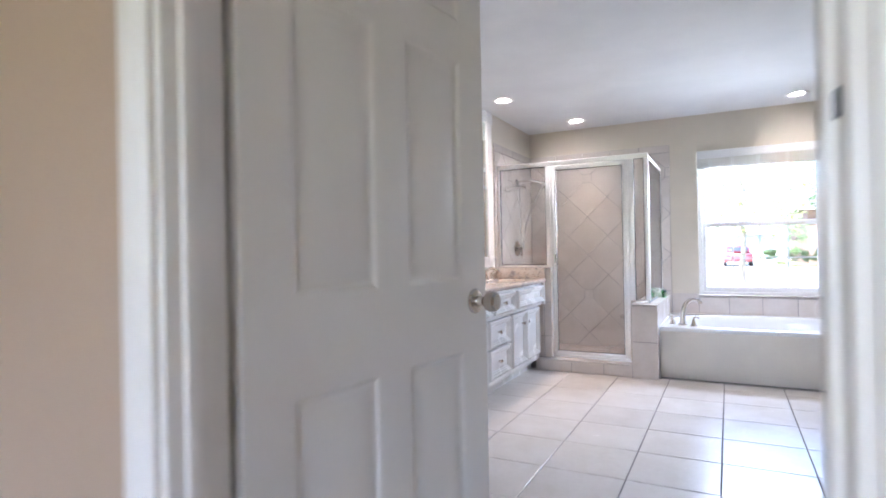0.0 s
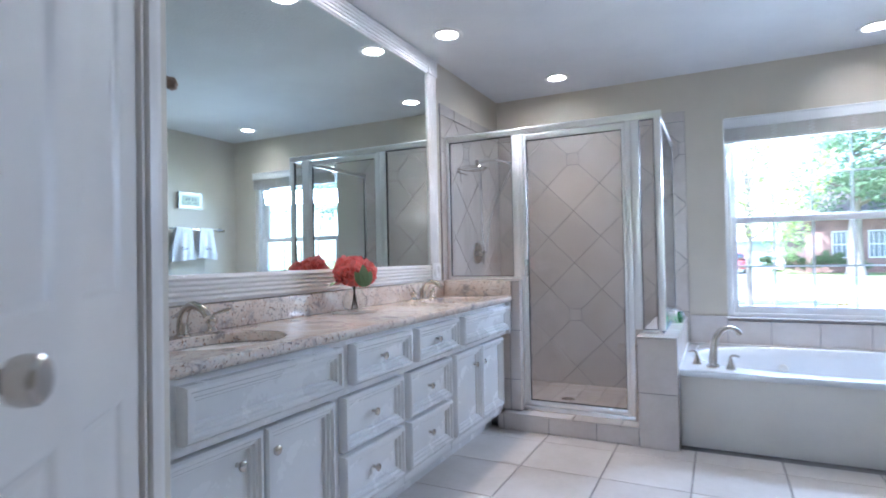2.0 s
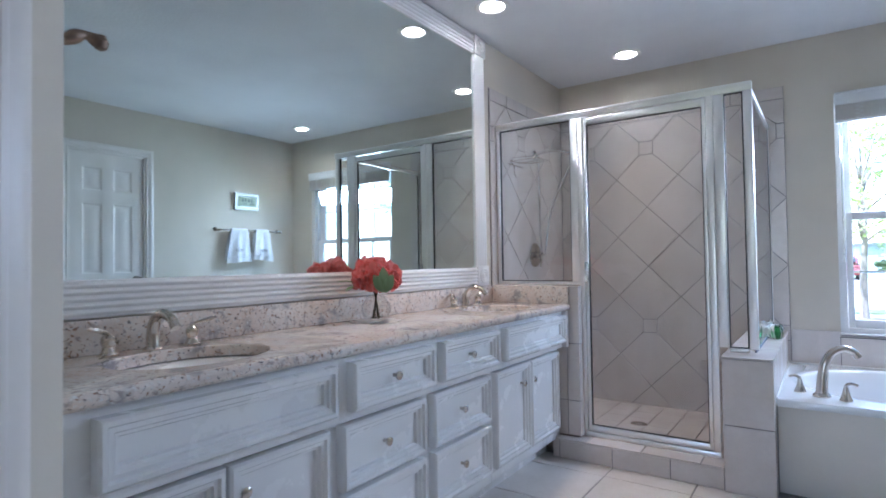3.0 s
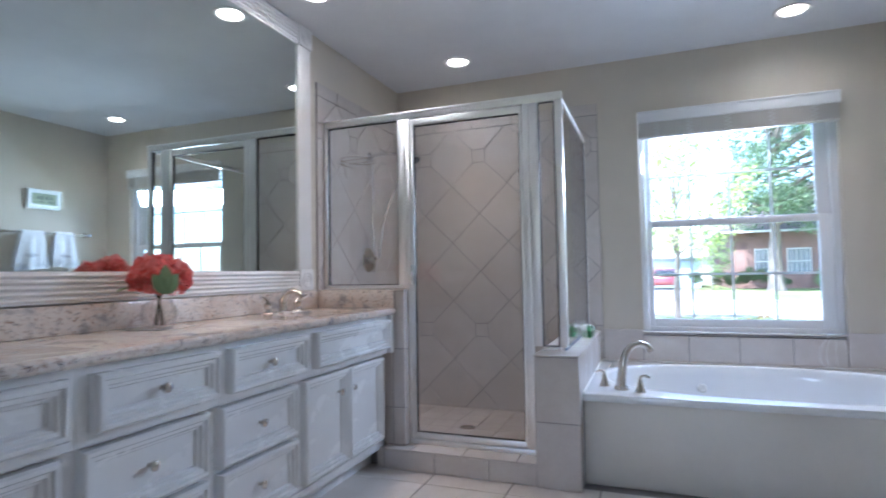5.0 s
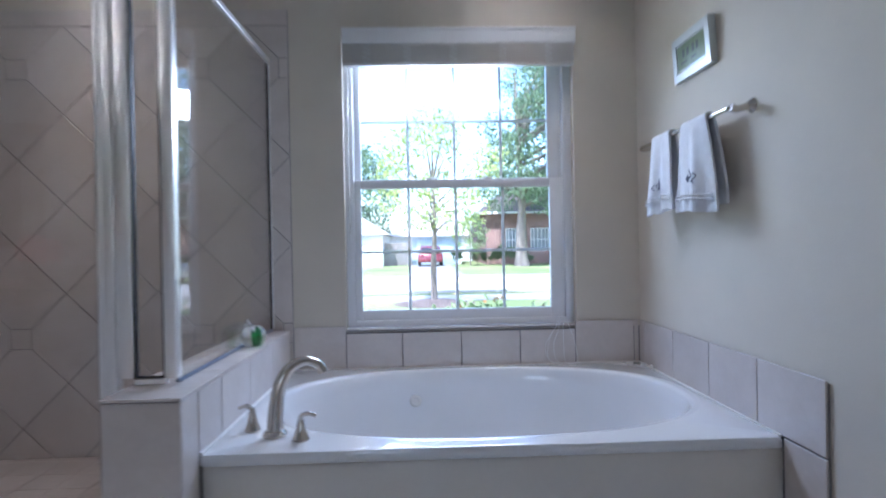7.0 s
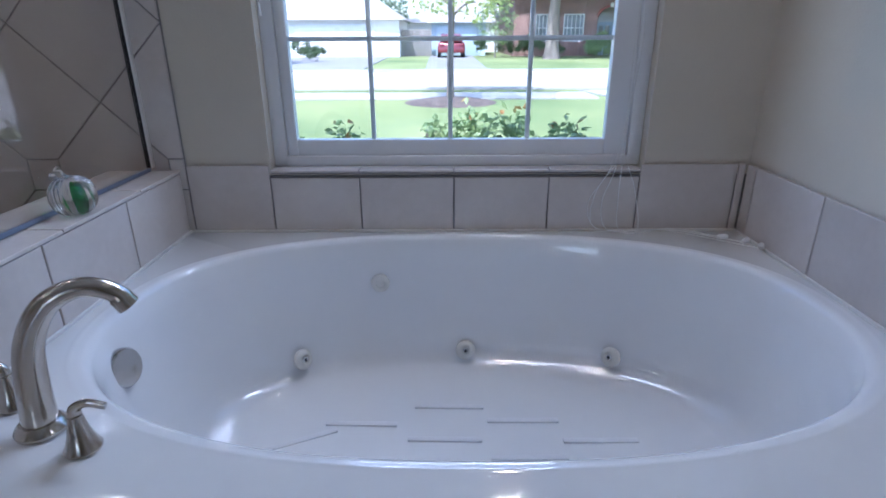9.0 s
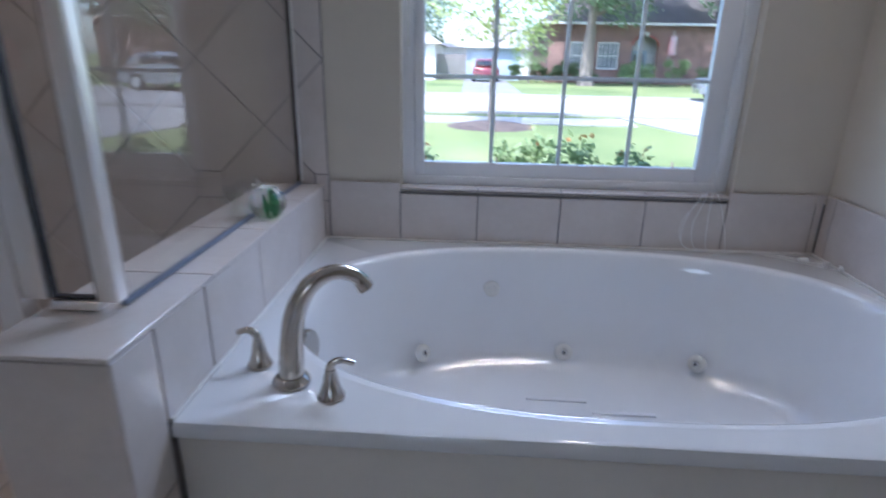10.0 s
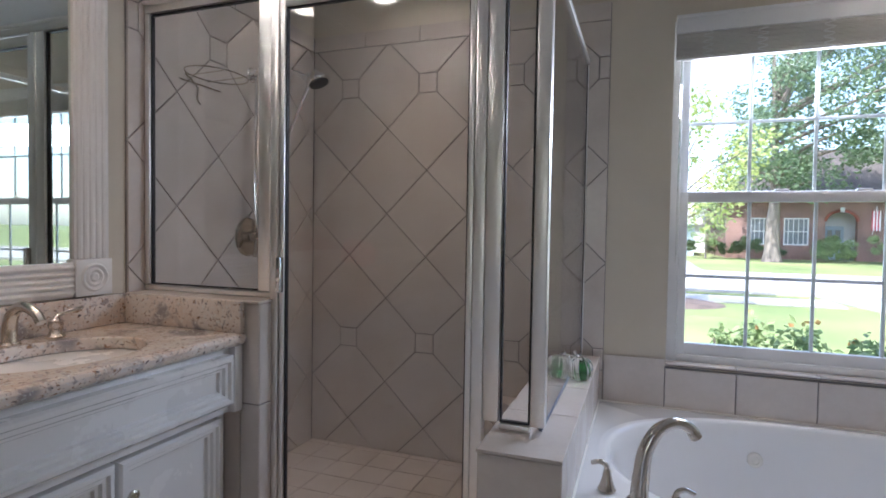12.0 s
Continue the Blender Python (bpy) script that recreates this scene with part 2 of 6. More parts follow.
WOOD_FENCE = material("weathered_fence", (0.22, 0.20, 0.185), 0.85, vary=0.15, scale=3, fine=30, per_object=0.12, stretch=(1, 1, 0.2))
# leaf green lifted to a pale tone; strong sunlight is painted in
LEAF_SUNNY = leafy("leaf_sun_paled", (0.30, 0.38, 0.10), (0.52, 0.56, 0.22), 0.5)
LEAF_FAR = leafy("leaf_oak", (0.10, 0.16, 0.09), (0.25, 0.34, 0.18), 0.45)
LEAF_SHRUB = leafy("leaf_shrub", (0.18, 0.27, 0.11), (0.36, 0.45, 0.20), 0.4)
LEAF_RED = leafy("leaf_new_growth", (0.42, 0.22, 0.08), (0.36, 0.33, 0.12), 0.4)
LEAF_HEDGE = leafy("leaf_hedge", (0.06, 0.10, 0.04), (0.14, 0.20, 0.085), 0.3)
CAR_RED = material("car_red", (0.17, 0.025, 0.03), 0.25, 0.3, vary=0.03, coat=0.6)
CAR_SILVER = material("car_silver", (0.42, 0.43, 0.45), 0.28, 0.7, vary=0.03, coat=0.6)
CAR_GLASS = material("car_glass", (0.02, 0.025, 0.03), 0.06, vary=0.05)
RUBBER = material("tyre_rubber", (0.02, 0.02, 0.02), 0.8, vary=0.1)
WIN_DARK = material("far_window_glass", (0.16, 0.19, 0.21), 0.1, vary=0.1)
FLAG_A = material("flag_red", (0.45, 0.06, 0.08), 0.8, vary=0.05)
FLAG_B = material("flag_white", (0.75, 0.75, 0.75), 0.8, vary=0.05)

# ---- building helpers ----


def link(name, bm, mat, parent=None, label="", loc=None, smooth=True, angle=35):
    me = bpy.data.meshes.new(name)
    bm.normal_update()
    bm.to_mesh(me)
    bm.free()
    if mat:
        me.materials.append(mat)
    if smooth and len(me.polygons):
        me.polygons.foreach_set("use_smooth", [True] * len(me.polygons))
        me.set_sharp_from_angle(angle=radians(angle))
    ob = new(name, me)
    if parent:
        ob.parent = parent
    if loc:
        ob.location = loc
    if label:
        tagged(ob, label)
    return ob


def part(name, bm, mat, parent, label="", loc=None, smooth=True):
    return link(name, bm, mat, parent, label, loc, smooth)


def thing(name, m, label, category, group=""):
    """An Empty at a thing's base; its parts are built round it."""
    ob = new(name)
    ob.empty_display_size = 0.05
    ob.matrix_basis = m
    return tagged(ob, label, category, group)


def structure(name, bm, mat, label="", category="", loc=None, smooth=True):
    ob = link(name, bm, mat, None, "", loc, smooth)
    return tagged(ob, label, category, "", "structure")


def box(x0, y0, z0, x1, y1, z1, bevel=0.0, seg=2, bm=None):
    b = bmesh.new()
    r = bmesh.ops.create_cube(b, size=1.0)
    bmesh.ops.scale(b, vec=(x1 - x0, y1 - y0, z1 - z0), verts=r["verts"])
    bmesh.ops.translate(b, vec=((x0 + x1) / 2, (y0 + y1) / 2, (z0 + z1) / 2), verts=b.verts)
    if bevel:
        bmesh.ops.bevel(b, geom=b.edges[:], offset=bevel, segments=seg, affect="EDGES", profile=0.5)
    return merge(bm, b)


def merge(bm, b, m=None):
    """Add b to bm, at the pose m."""
    if m is not None:
        bmesh.ops.transform(b, matrix=m, verts=b.verts)
    if bm is None:
        return b
    me = bpy.data.meshes.new("tmp")
    b.to_mesh(me)
    b.free()
    bm.from_mesh(me)
    bpy.data.meshes.remove(me)
    return bm


def lathe(profile, seg=24, m=None, bm=None):
    """A body turned round z from (radius, height) pairs."""
    b = bmesh.new()
    rings = []
    for r, z in profile:
        if r < 1e-5:
            rings.append([b.verts.new((0, 0, z))])
        else:
            rings.append([b.verts.new((r * math.cos(2 * math.pi * k / seg), r * math.sin(2 * math.pi * k / seg), z)) for k in range(seg)])
    for a, c in zip(rings, rings[1:]):
        for k in range(seg):
            k2 = (k + 1) % seg
            if len(a) == 1 and len(c) > 1:
                b.faces.new((a[0], c[k2], c[k]))
            elif len(c) == 1 and len(a) > 1:
                b.faces.new((a[k], a[k2], c[0]))
            elif len(a) > 1:
                b.faces.new((a[k], a[k2], c[k2], c[k]))
    bmesh.ops.recalc_face_normals(b, faces=b.faces)
    return merge(bm, b, m)


def tube(points, radii, seg=10, bm=None, flat=1.0):
    """A round bar along points, with one radius or one for each point."""
    b = bmesh.new()
    pts = [Vector(p) for p in points]
    if not isinstance(radii, (list, tuple)):
        radii = [radii] * len(pts)
    side = None
    rings = []
    for i, p in enumerate(pts):
        d = (pts[min(i + 1, len(pts) - 1)] - pts[max(i - 1, 0)]).normalized()
        if side is None:
            side = d.orthogonal().normalized()
        side = (side - d * side.dot(d)).normalized()
        up = d.cross(side)
        rings.append([b.verts.new(p + radii[i] * (math.cos(a) * side + flat * math.sin(a) * up))
                      for a in (2 * math.pi * k / seg for k in range(seg))])
    for a, c in zip(rings, rings[1:]):
        for k in range(seg):
            k2 = (k + 1) % seg
            b.faces.new((a[k], a[k2], c[k2], c[k]))
    b.faces.new(rings[0][::-1])
    b.faces.new(rings[-1])
    bmesh.ops.recalc_face_normals(b, faces=b.faces)
    return merge(bm, b)


def curve_points(ctrl, n=16):
    """Points along a smooth line through ctrl."""
    c = [Vector(p) for p in ctrl]
    c = [2 * c[0] - c[1]] + c + [2 * c[-1] - c[-2]]
    out = []
    for i in range(1, len(c) - 2):
        p0, p1, p2, p3 = c[i - 1:i + 3]
        for k in range(n):
            t = k / n
            out.append(0.5 * (2 * p1 + (p2 - p0) * t + (2 * p0 - 5 * p1 + 4 * p2 - p3) * t * t + (3 * p1 - p0 - 3 * p2 + p3) * t ** 3))
    out.append(c[-2])
    return out


def wall_with_holes(axis, lo, hi, a0, a1, z0, z1, holes, bm=None):
    """A wall from lo to hi thick, along the other axis from a0 to a1, with rectangular openings (a, a, z, z)."""
    cuts_a = sorted({a0, a1, *[h[0] for h in holes], *[h[1] for h in holes]})
    cuts_z = sorted({z0, z1, *[h[2] for h in holes], *[h[3] for h in holes]})
    b = bmesh.new()
    solid = lambda i, k: 0 <= i < len(cuts_a) - 1 and 0 <= k < len(cuts_z) - 1 and not any(
        h[0] - 1e-6 <= cuts_a[i] and cuts_a[i + 1] <= h[1] + 1e-6 and h[2] - 1e-6 <= cuts_z[k] and cuts_z[k + 1] <= h[3] + 1e-6 for h in holes)
    put = (lambda d, a, z: (d, a, z)) if axis == "x" else (lambda d, a, z: (a, d, z))
    quad = lambda *p: b.faces.new([b.verts.new(q) for q in p])
    for i in range(len(cuts_a) - 1):
        for k in range(len(cuts_z) - 1):
            if not solid(i, k):
                continue
            p, q, r, s = cuts_a[i], cuts_a[i + 1], cuts_z[k], cuts_z[k + 1]
            for d in (lo, hi):
                quad(put(d, p, r), put(d, q, r), put(d, q, s), put(d, p, s))
            if not solid(i - 1, k):
                quad(put(lo, p, r), put(hi, p, r), put(hi, p, s), put(lo, p, s))
            if not solid(i + 1, k):
                quad(put(lo, q, r), put(hi, q, r), put(hi, q, s), put(lo, q, s))
            if not solid(i, k - 1):
                quad(put(lo, p, r), put(lo, q, r), put(hi, q, r), put(hi, p, r))
            if not solid(i, k + 1):
                quad(put(lo, p, s), put(lo, q, s), put(hi, q, s), put(hi, p, s))
    bmesh.ops.remove_doubles(b, verts=b.verts, dist=1e-5)
    bmesh.ops.recalc_face_normals(b, faces=b.faces)
    return merge(bm, b)


def panelled(xs, zs, cells, thick, steps, both=True, bevel=0.002):
    """A slab in the plane y = 0 (front towards -y) cut at xs and zs; the named cells carry stepped mouldings (inset, depth)."""
    b = bmesh.new()
    for y, sign in ((0.0, 1), (thick, -1)):
        grid = [[b.verts.new((x, y, z)) for z in zs] for x in xs]
        hit = []
        for i in range(len(xs) - 1):
            for k in range(len(zs) - 1):
                v = [grid[i][k], grid[i + 1][k], grid[i + 1][k + 1], grid[i][k + 1]]
                f = b.faces.new(v if sign > 0 else v[::-1])
                if (i, k) in cells and (both or sign > 0):
                    hit.append(f)
        b.normal_update()
        for inset, depth in steps:
            bmesh.ops.inset_individual(b, faces=hit, thickness=inset, depth=depth, use_even_offset=True)
    x0, x1, z0, z1 = xs[0], xs[-1], zs[0], zs[-1]
    ring = lambda y: ([(x, y, z0) for x in xs] + [(x1, y, z) for z in zs[1:]] + [(x, y, z1) for x in xs[-2::-1]] + [(x0, y, z) for z in zs[-2:0:-1]])
    r0 = [b.verts.new(p) for p in ring(0.0)]
    r1 = [b.verts.new(p) for p in ring(thick)]
    for k in range(len(r0)):
        k2 = (k + 1) % len(r0)
        b.faces.new((r0[k2], r0[k], r1[k], r1[k2]))
    bmesh.ops.remove_doubles(b, verts=b.verts, dist=1e-5)
    return b


def door_leaf(w, h, thick=0.035):
    """Six-panel leaf from the hinge at x = 0, its front towards -y."""
    st = 0.105 if w > 0.7 else 0.085
    mid = 0.10 if w > 0.7 else 0.08
    pw = (w - 2 * st - mid) / 2
    xs = [0, st, st + pw, st + pw + mid, w - st, w]
    zs = [0, 0.23, 0.84, 1.02, 1.60, 1.70, h - 0.12, h]
    cells = {(i, k) for i in (1, 3) for k in (1, 3, 5)}
    return panelled(xs, zs, cells, thick, ((0.010, -0.006), (0.006, -0.003), (0.012, 0.0), (0.022, 0.006)))


def knob_set(parent, m, name="door_knob"):
    """Round knob on a rose, standing out along local +z."""
    rose = part(name, lathe([(0, 0), (0.033, 0), (0.034, 0.004), (0.030, 0.009), (0.014, 0.011), (0.012, 0.030), (0.016, 0.036),
                             (0.024, 0.042), (0.027, 0.052), (0.026, 0.066), (0.020, 0.071), (0, 0.072)], 28), NICKEL, parent, "brushed nickel knob")
    rose.matrix_basis = m
    return rose

# ---- plan ----
XL, XR, YB, YF, ZC = -0.7435, 2.439, 6.519, 1.052, 2.4345
WIN = (1.005, 2.125, 0.611, 2.065)
DOOR_H = 2.04

# walls
wall_north = structure("wall_north", wall_with_holes("y", YB, 6.70, XL - 0.12, XR + 0.12, -0.4, 2.6, [WIN]), WALL, "beige painted wall with a window opening", "wall")
structure("wall_west", wall_with_holes("x", XL - 0.12, XL, 2.79, YB, 0, ZC, []), WALL, "beige painted wall behind the vanity", "wall")
structure("wall_east", wall_with_holes("x", XR, XR + 0.12, 0.943, YB, 0, ZC, [(4.31, 4.91, 0, DOOR_H)]), WALL, "beige painted wall with a closed white door", "wall")
structure("wall_south", wall_with_holes("y", 0.943, YF, -1.6, XR, 0, ZC, [(0.544, 1.372, 0, DOOR_H)]), HALL_DIM, "beige painted wall with the entry doorway", "wall")
structure("wall_entry_side", wall_with_holes("x", 0.298, 0.408, YF, 2.19, 0, ZC, []), WALL, "beige painted side wall of the entry", "wall")
M_DIAG = pose(0.408, 2.19, 0, 0, 0, 130.3)
structure("wall_diagonal", merge(None, wall_with_holes("y", 0.0, 0.10, 0, 0.924, 0, ZC, [(0.09, 0.75, 0, DOOR_H)]), M_DIAG), WALL, "beige painted diagonal wall with a closet door", "wall")
structure("wall_alcove", box(XL, 2.785, 0, -0.193, 2.893, ZC), WALL, "beige painted end wall of the vanity alcove", "wall")
structure("wall_closet_back", box(-0.70, 1.06, 0, -0.60, 2.78, ZC), WALL, "plain closet wall", "wall")

# ceiling with four can openings
holes = [(x - 0.063, x + 0.063, y - 0.063, y + 0.063) for x, y in LAMPS]
up = Matrix(((1, 0, 0, 0), (0, 0, 1, 0), (0, 1, 0, ZC), (0, 0, 0, 1)))
b = merge(None, wall_with_holes("y", 0, 0.10, -1.8, XR + 0.12, 0.943, 6.70, holes), up)
bmesh.ops.recalc_face_normals(b, faces=b.faces)
structure("ceiling", b, CEIL, "white textured ceiling", "ceiling")
structure("ceiling_hall", box(-1.8, -3.2, ZC, 3.6, 0.943, ZC + 0.1), CEIL, "white hall ceiling", "ceiling")

# bedroom hall behind the entry, unseen; far wall's opening is added to admit daylight
structure("wall_hall_west", box(-1.8, -3.2, 0, -1.6, 0.943, ZC), HALL_DIM, "beige hall wall", "wall")
structure("wall_hall_east", box(3.4, -3.2, 0, 3.6, 0.943, ZC), HALL_DIM, "beige hall wall", "wall")
structure("wall_hall_east_return", box(XR + 0.12, 0.943, 0, 3.6, 1.05, ZC), HALL_DIM, "beige hall wall", "wall")
structure("wall_hall_south", wall_with_holes("y", -3.3, -3.2, -1.8, 3.6, 0, ZC, [(-0.3, 2.4, 0.7, 2.2)]), HALL_DIM, "unseen beige hall wall with an opening added for daylight", "wall")
structure("floor_hall", box(-1.8, -3.3, -0.12, 3.6, 0.99, 0.0), CARPET, "unseen beige hall floor that warms the bounced light", "floor")

# unseen roof over the house, added so its overhang blocks direct sun
b = bmesh.new()
v = [b.verts.new(p) for p in ((-7, -4, 2.62), (9, -4, 2.62), (9, 7.15, 2.62), (-7, 7.15, 2.62), (-7, 1.5, 5.4), (9, 1.5, 5.4))]
for f in ((0, 3, 2, 1), (0, 1, 5, 4), (2, 3, 4, 5), (0, 4, 3), (1, 2, 5)):
    b.faces.new([v[i] for i in f])
structure("roof", b, ROOFING, "unseen dark shingled roof added to keep sun out", "roof", smooth=False)
structure("wall_outside_left", box(-7, 6.45, -0.4, XL - 0.12, 6.70, 2.62), BRICK_FAR, "red brick outside wall", "wall")
structure("wall_outside_right", box(XR + 0.12, 6.45, -0.4, 9, 6.70, 2.62), BRICK_FAR, "red brick outside wall", "wall")

# floor slab with grout bed
structure("floor", box(XL - 0.12, 0.99, -0.12, XR + 0.12, 6.70, -0.006), GROUT, "tiled floor of large beige ceramic squares", "floor")
FLOOR_OB = bpy.data.objects["floor"]

# ---- tiles ----
TILE_MESHES = {}


def clip_poly(poly, u0, u1, v0, v1):
    for axis, limit, keep in ((0, u0, 1), (0, u1, -1), (1, v0, 1), (1, v1, -1)):
        out = []
        for k, p in enumerate(poly):
            q = poly[(k + 1) % len(poly)]
            dp, dq = (p[axis] - limit) * keep, (q[axis] - limit) * keep
            if dp >= 0:
                out.append(p)
            if (dp > 0 > dq) or (dp < 0 < dq):
                s = dp / (dp - dq)
                out.append((p[0] + s * (q[0] - p[0]), p[1] + s * (q[1] - p[1])))
        poly = out
        if len(poly) < 3:
            return []
    clean = [p for k, p in enumerate(poly) if (p[0] - poly[k - 1][0]) ** 2 + (p[1] - poly[k - 1][1]) ** 2 > 1e-8]
    return clean if len(clean) >= 3 else []


def shrink(poly, d):
    """A convex polygon (counter-clockwise) moved inwards by d; empty if nothing is left."""
    area = sum(p[0] * q[1] - q[0] * p[1] for p, q in zip(poly, poly[1:] + poly[:1])) / 2
    if area < 0:
        poly = poly[::-1]
    out = list(poly)
    for p, q in zip(poly, poly[1:] + poly[:1]):
        e = Vector((q[0] - p[0], q[1] - p[1]))
        if e.length < 1e-6:
            continue
        e.normalize()
        n = Vector((-e.y, e.x))
        limit = n.dot(Vector(p)) + d
        kept = []
        for a, c in zip(out, out[1:] + out[:1]):
            da, dc = n.x * a[0] + n.y * a[1] - limit, n.x * c[0] + n.y * c[1] - limit
            if da >= 0:
                kept.append(a)
            if (da > 0 > dc) or (da < 0 < dc):
                s = da / (da - dc)
                kept.append((a[0] + s * (c[0] - a[0]), a[1] + s * (c[1] - a[1])))
        out = [a for k, a in enumerate(kept) if (a[0] - kept[k - 1][0]) ** 2 + (a[1] - kept[k - 1][1]) ** 2 > 1e-8]
        if len(out) < 3:
            return []
    area = sum(p[0] * q[1] - q[0] * p[1] for p, q in zip(out, out[1:] + out[:1])) / 2
    return out if area > 1.5e-4 else []


def lay_tiles(parent, polys, m, thick, mat, gap=0.0022, name="tile"):
    """Each polygon becomes one tile, standing thick out of the plane m, with eased edges."""
    for poly in polys:
        base = shrink(list(poly), gap)
        if not base:
            continue
        top = shrink(base, 0.0016)
        if len(base) != len(top):
            top = base
        cu = sum(p[0] for p in base) / len(base)
        cv = sum(p[1] for p in base) / len(base)
        key = (round(thick, 4), mat.name, tuple((round(p[0] - cu, 3), round(p[1] - cv, 3)) for p in base))
        if key not in TILE_MESHES:
            n = len(base)
            verts = [(p[0] - cu, p[1] - cv, 0.0) for p in base] + [(p[0] - cu, p[1] - cv, thick - 0.0012) for p in base] + [(p[0] - cu, p[1] - cv, thick) for p in top]
            faces = [tuple(range(2 * n, 3 * n))]
            for r in (0, 1):
                faces += [(r * n + k, r * n + (k + 1) % n, (r + 1) * n + (k + 1) % n, (r + 1) * n + k) for k in range(n)]
            me = bpy.data.meshes.new(name)
            me.from_pydata(verts, [], faces)
            me.materials.append(mat)
            TILE_MESHES[key] = me
        ob = new(name, TILE_MESHES[key])
        ob.parent = parent
        tilt = pose(0, 0, 0, random.uniform(-0.12, 0.12), random.uniform(-0.12, 0.12), 0)
        ob.matrix_basis = m @ Matrix.Translation((cu, cv, 0)) @ tilt


def squares(us, vs):
    return [[(a, c), (b2, c), (b2, d), (a, d)] for a, b2 in zip(us, us[1:]) for c, d in zip(vs, vs[1:])]


def diamonds(u_node, v_node, rect, inset_rows, p=0.4225, h=0.047):
    """Diagonal tiles inside rect; nodes lie at (u_node, v_node) and every half pitch; small squares at the node rows named."""
    out = []
    u0, u1, v0, v1 = rect
    half = p / 2
    special = lambda i, k: i % 2 == 1 and any(abs(v_node + k * half - z) < 0.02 for z in inset_rows)
    for i in range(int((u0 - u_node) / half) - 3, int((u1 - u_node) / half) + 4):
        for k in range(int((v0 - v_node) / half) - 3, int((v1 - v_node) / half) + 4):
            cu, cv = u_node + i * half, v_node + k * half
            if (i + k) % 2 == 0:
                if special(i, k):
                    out.append(clip_poly([(cu - h, cv - h), (cu + h, cv - h), (cu + h, cv + h), (cu - h, cv + h)], *rect))
                continue
            poly = []
            for di, dk in ((1, 0), (0, 1), (-1, 0), (0, -1)):
                nu, nv = cu + di * half, cv + dk * half
                if special(i + di, k + dk):
                    side = (-dk, di)
                    poly.append((nu - di * h - side[0] * h, nv - dk * h - side[1] * h))
                    poly.append((nu - di * h + side[0] * h, nv - dk * h + side[1] * h))
                else:
                    poly.append((nu, nv))
            out.append(clip_poly(poly, *rect))
    return [q for q in out if q]


def steps_between(lo, hi, start, pitch):
    first = start - math.ceil((start - lo) / pitch) * pitch
    vals = [lo]
    x = first
    while x < hi - 0.015:
        if x > lo + 0.015:
            vals.append(x)
        x += pitch
    return vals + [hi]


FACE_NORTH = lambda y: Matrix(((1, 0, 0, 0), (0, 0, -1, y), (0, 1, 0, 0), (0, 0, 0, 1)))   # u = x, v = z, out = -y
FACE_WEST = lambda x: Matrix(((0, 0, 1, x), (1, 0, 0, 0), (0, 1, 0, 0), (0, 0, 0, 1)))    # u = y, v = z, out = +x
FACE_EAST = lambda x: Matrix(((0, 0, -1, x), (-1, 0, 0, 0), (0, 1, 0, 0), (0, 0, 0, 1)))  # u = -y, v = z, out = -x
FACE_UP = lambda z: Matrix.Translation((0, 0, z))


def panel_on(name, bm, label):
    return structure(name, bm, GROUT, label, "tiling")


# ---- trim ----
def casing(m, w, h, name, depth=0.018, width=0.062):
    """Moulded door casing round an opening of w by h, on the plane y = 0, front towards -y."""
    t = tagged(new(name), "white painted moulded door casing", "door casing", "", "structure")
    t.matrix_basis = m
    prof = [(0.0, 0.009), (0.010, 0.012), (0.018, 0.008), (0.034, 0.014), (0.050, depth), (width, depth - 0.004)]

    def run(p, q, out):
        bb = bmesh.new()
        ends = []
        for c, sgn in ((p, -1), (q, 1)):
            along = (Vector(q) - Vector(p)).normalized() * sgn
            ends.append([bb.verts.new(Vector(c) + Vector(out) * a + along * a * (1 if mitre(c) else 0) + Vector((0, -d, 0))) for a, d in prof]
                        + [bb.verts.new(Vector(c) + Vector(out) * width + along * width * (1 if mitre(c) else 0)), bb.verts.new(Vector(c))])
        n = len(ends[0])
        for k in range(n):
            bb.faces.new((ends[0][k], ends[1][k], ends[1][(k + 1) % n], ends[0][(k + 1) % n]))
        bb.faces.new(ends[0][::-1])
        bb.faces.new(ends[1])
        bmesh.ops.recalc_face_normals(bb, faces=bb.faces)
        return bb

    mitre = lambda c: c[2] > 0.1
    part("side_casing", run((0, 0, 0), (0, 0, h), (-1, 0, 0)), DOOR_WARM, t)
    part("side_casing", run((w, 0, 0), (w, 0, h), (1, 0, 0)), DOOR_WARM, t)
    part("head_casing", run((0, 0, h), (w, 0, h), (0, 0, 1)), DOOR_WARM, t)
    return t


def jamb(m, w, h, depth, name):
    t = tagged(new(name), "white painted door jamb with stop", "door jamb", "", "structure")
    t.matrix_basis = m
    part("side_jamb", box(0, 0, 0, 0.016, depth, h, 0.002), DOOR_WARM, t)
    part("side_jamb", box(w - 0.016, 0, 0, w, depth, h, 0.002), DOOR_WARM, t)
    part("head_jamb", box(0.016, 0, h - 0.016, w - 0.016, depth, h, 0.002), DOOR_WARM, t)
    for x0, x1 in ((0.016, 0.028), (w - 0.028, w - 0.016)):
        part("door_stop", box(x0, depth * 0.25, 0, x1, depth * 0.25 + 0.034, h - 0.016, 0.003), DOOR_WARM, t)
    return t


# entry doorway: casing on the hall side and on the room side
casing(pose(0.544, 0.943, 0), 0.828, DOOR_H, "trim_entry")
jamb(pose(0.544, 0.943, 0), 0.828, DOOR_H, 0.109, "trim_entry_jamb")
casing(pose(1.372, YF, 0, 0, 0, 180), 0.828, DOOR_H, "trim_entry_inner")
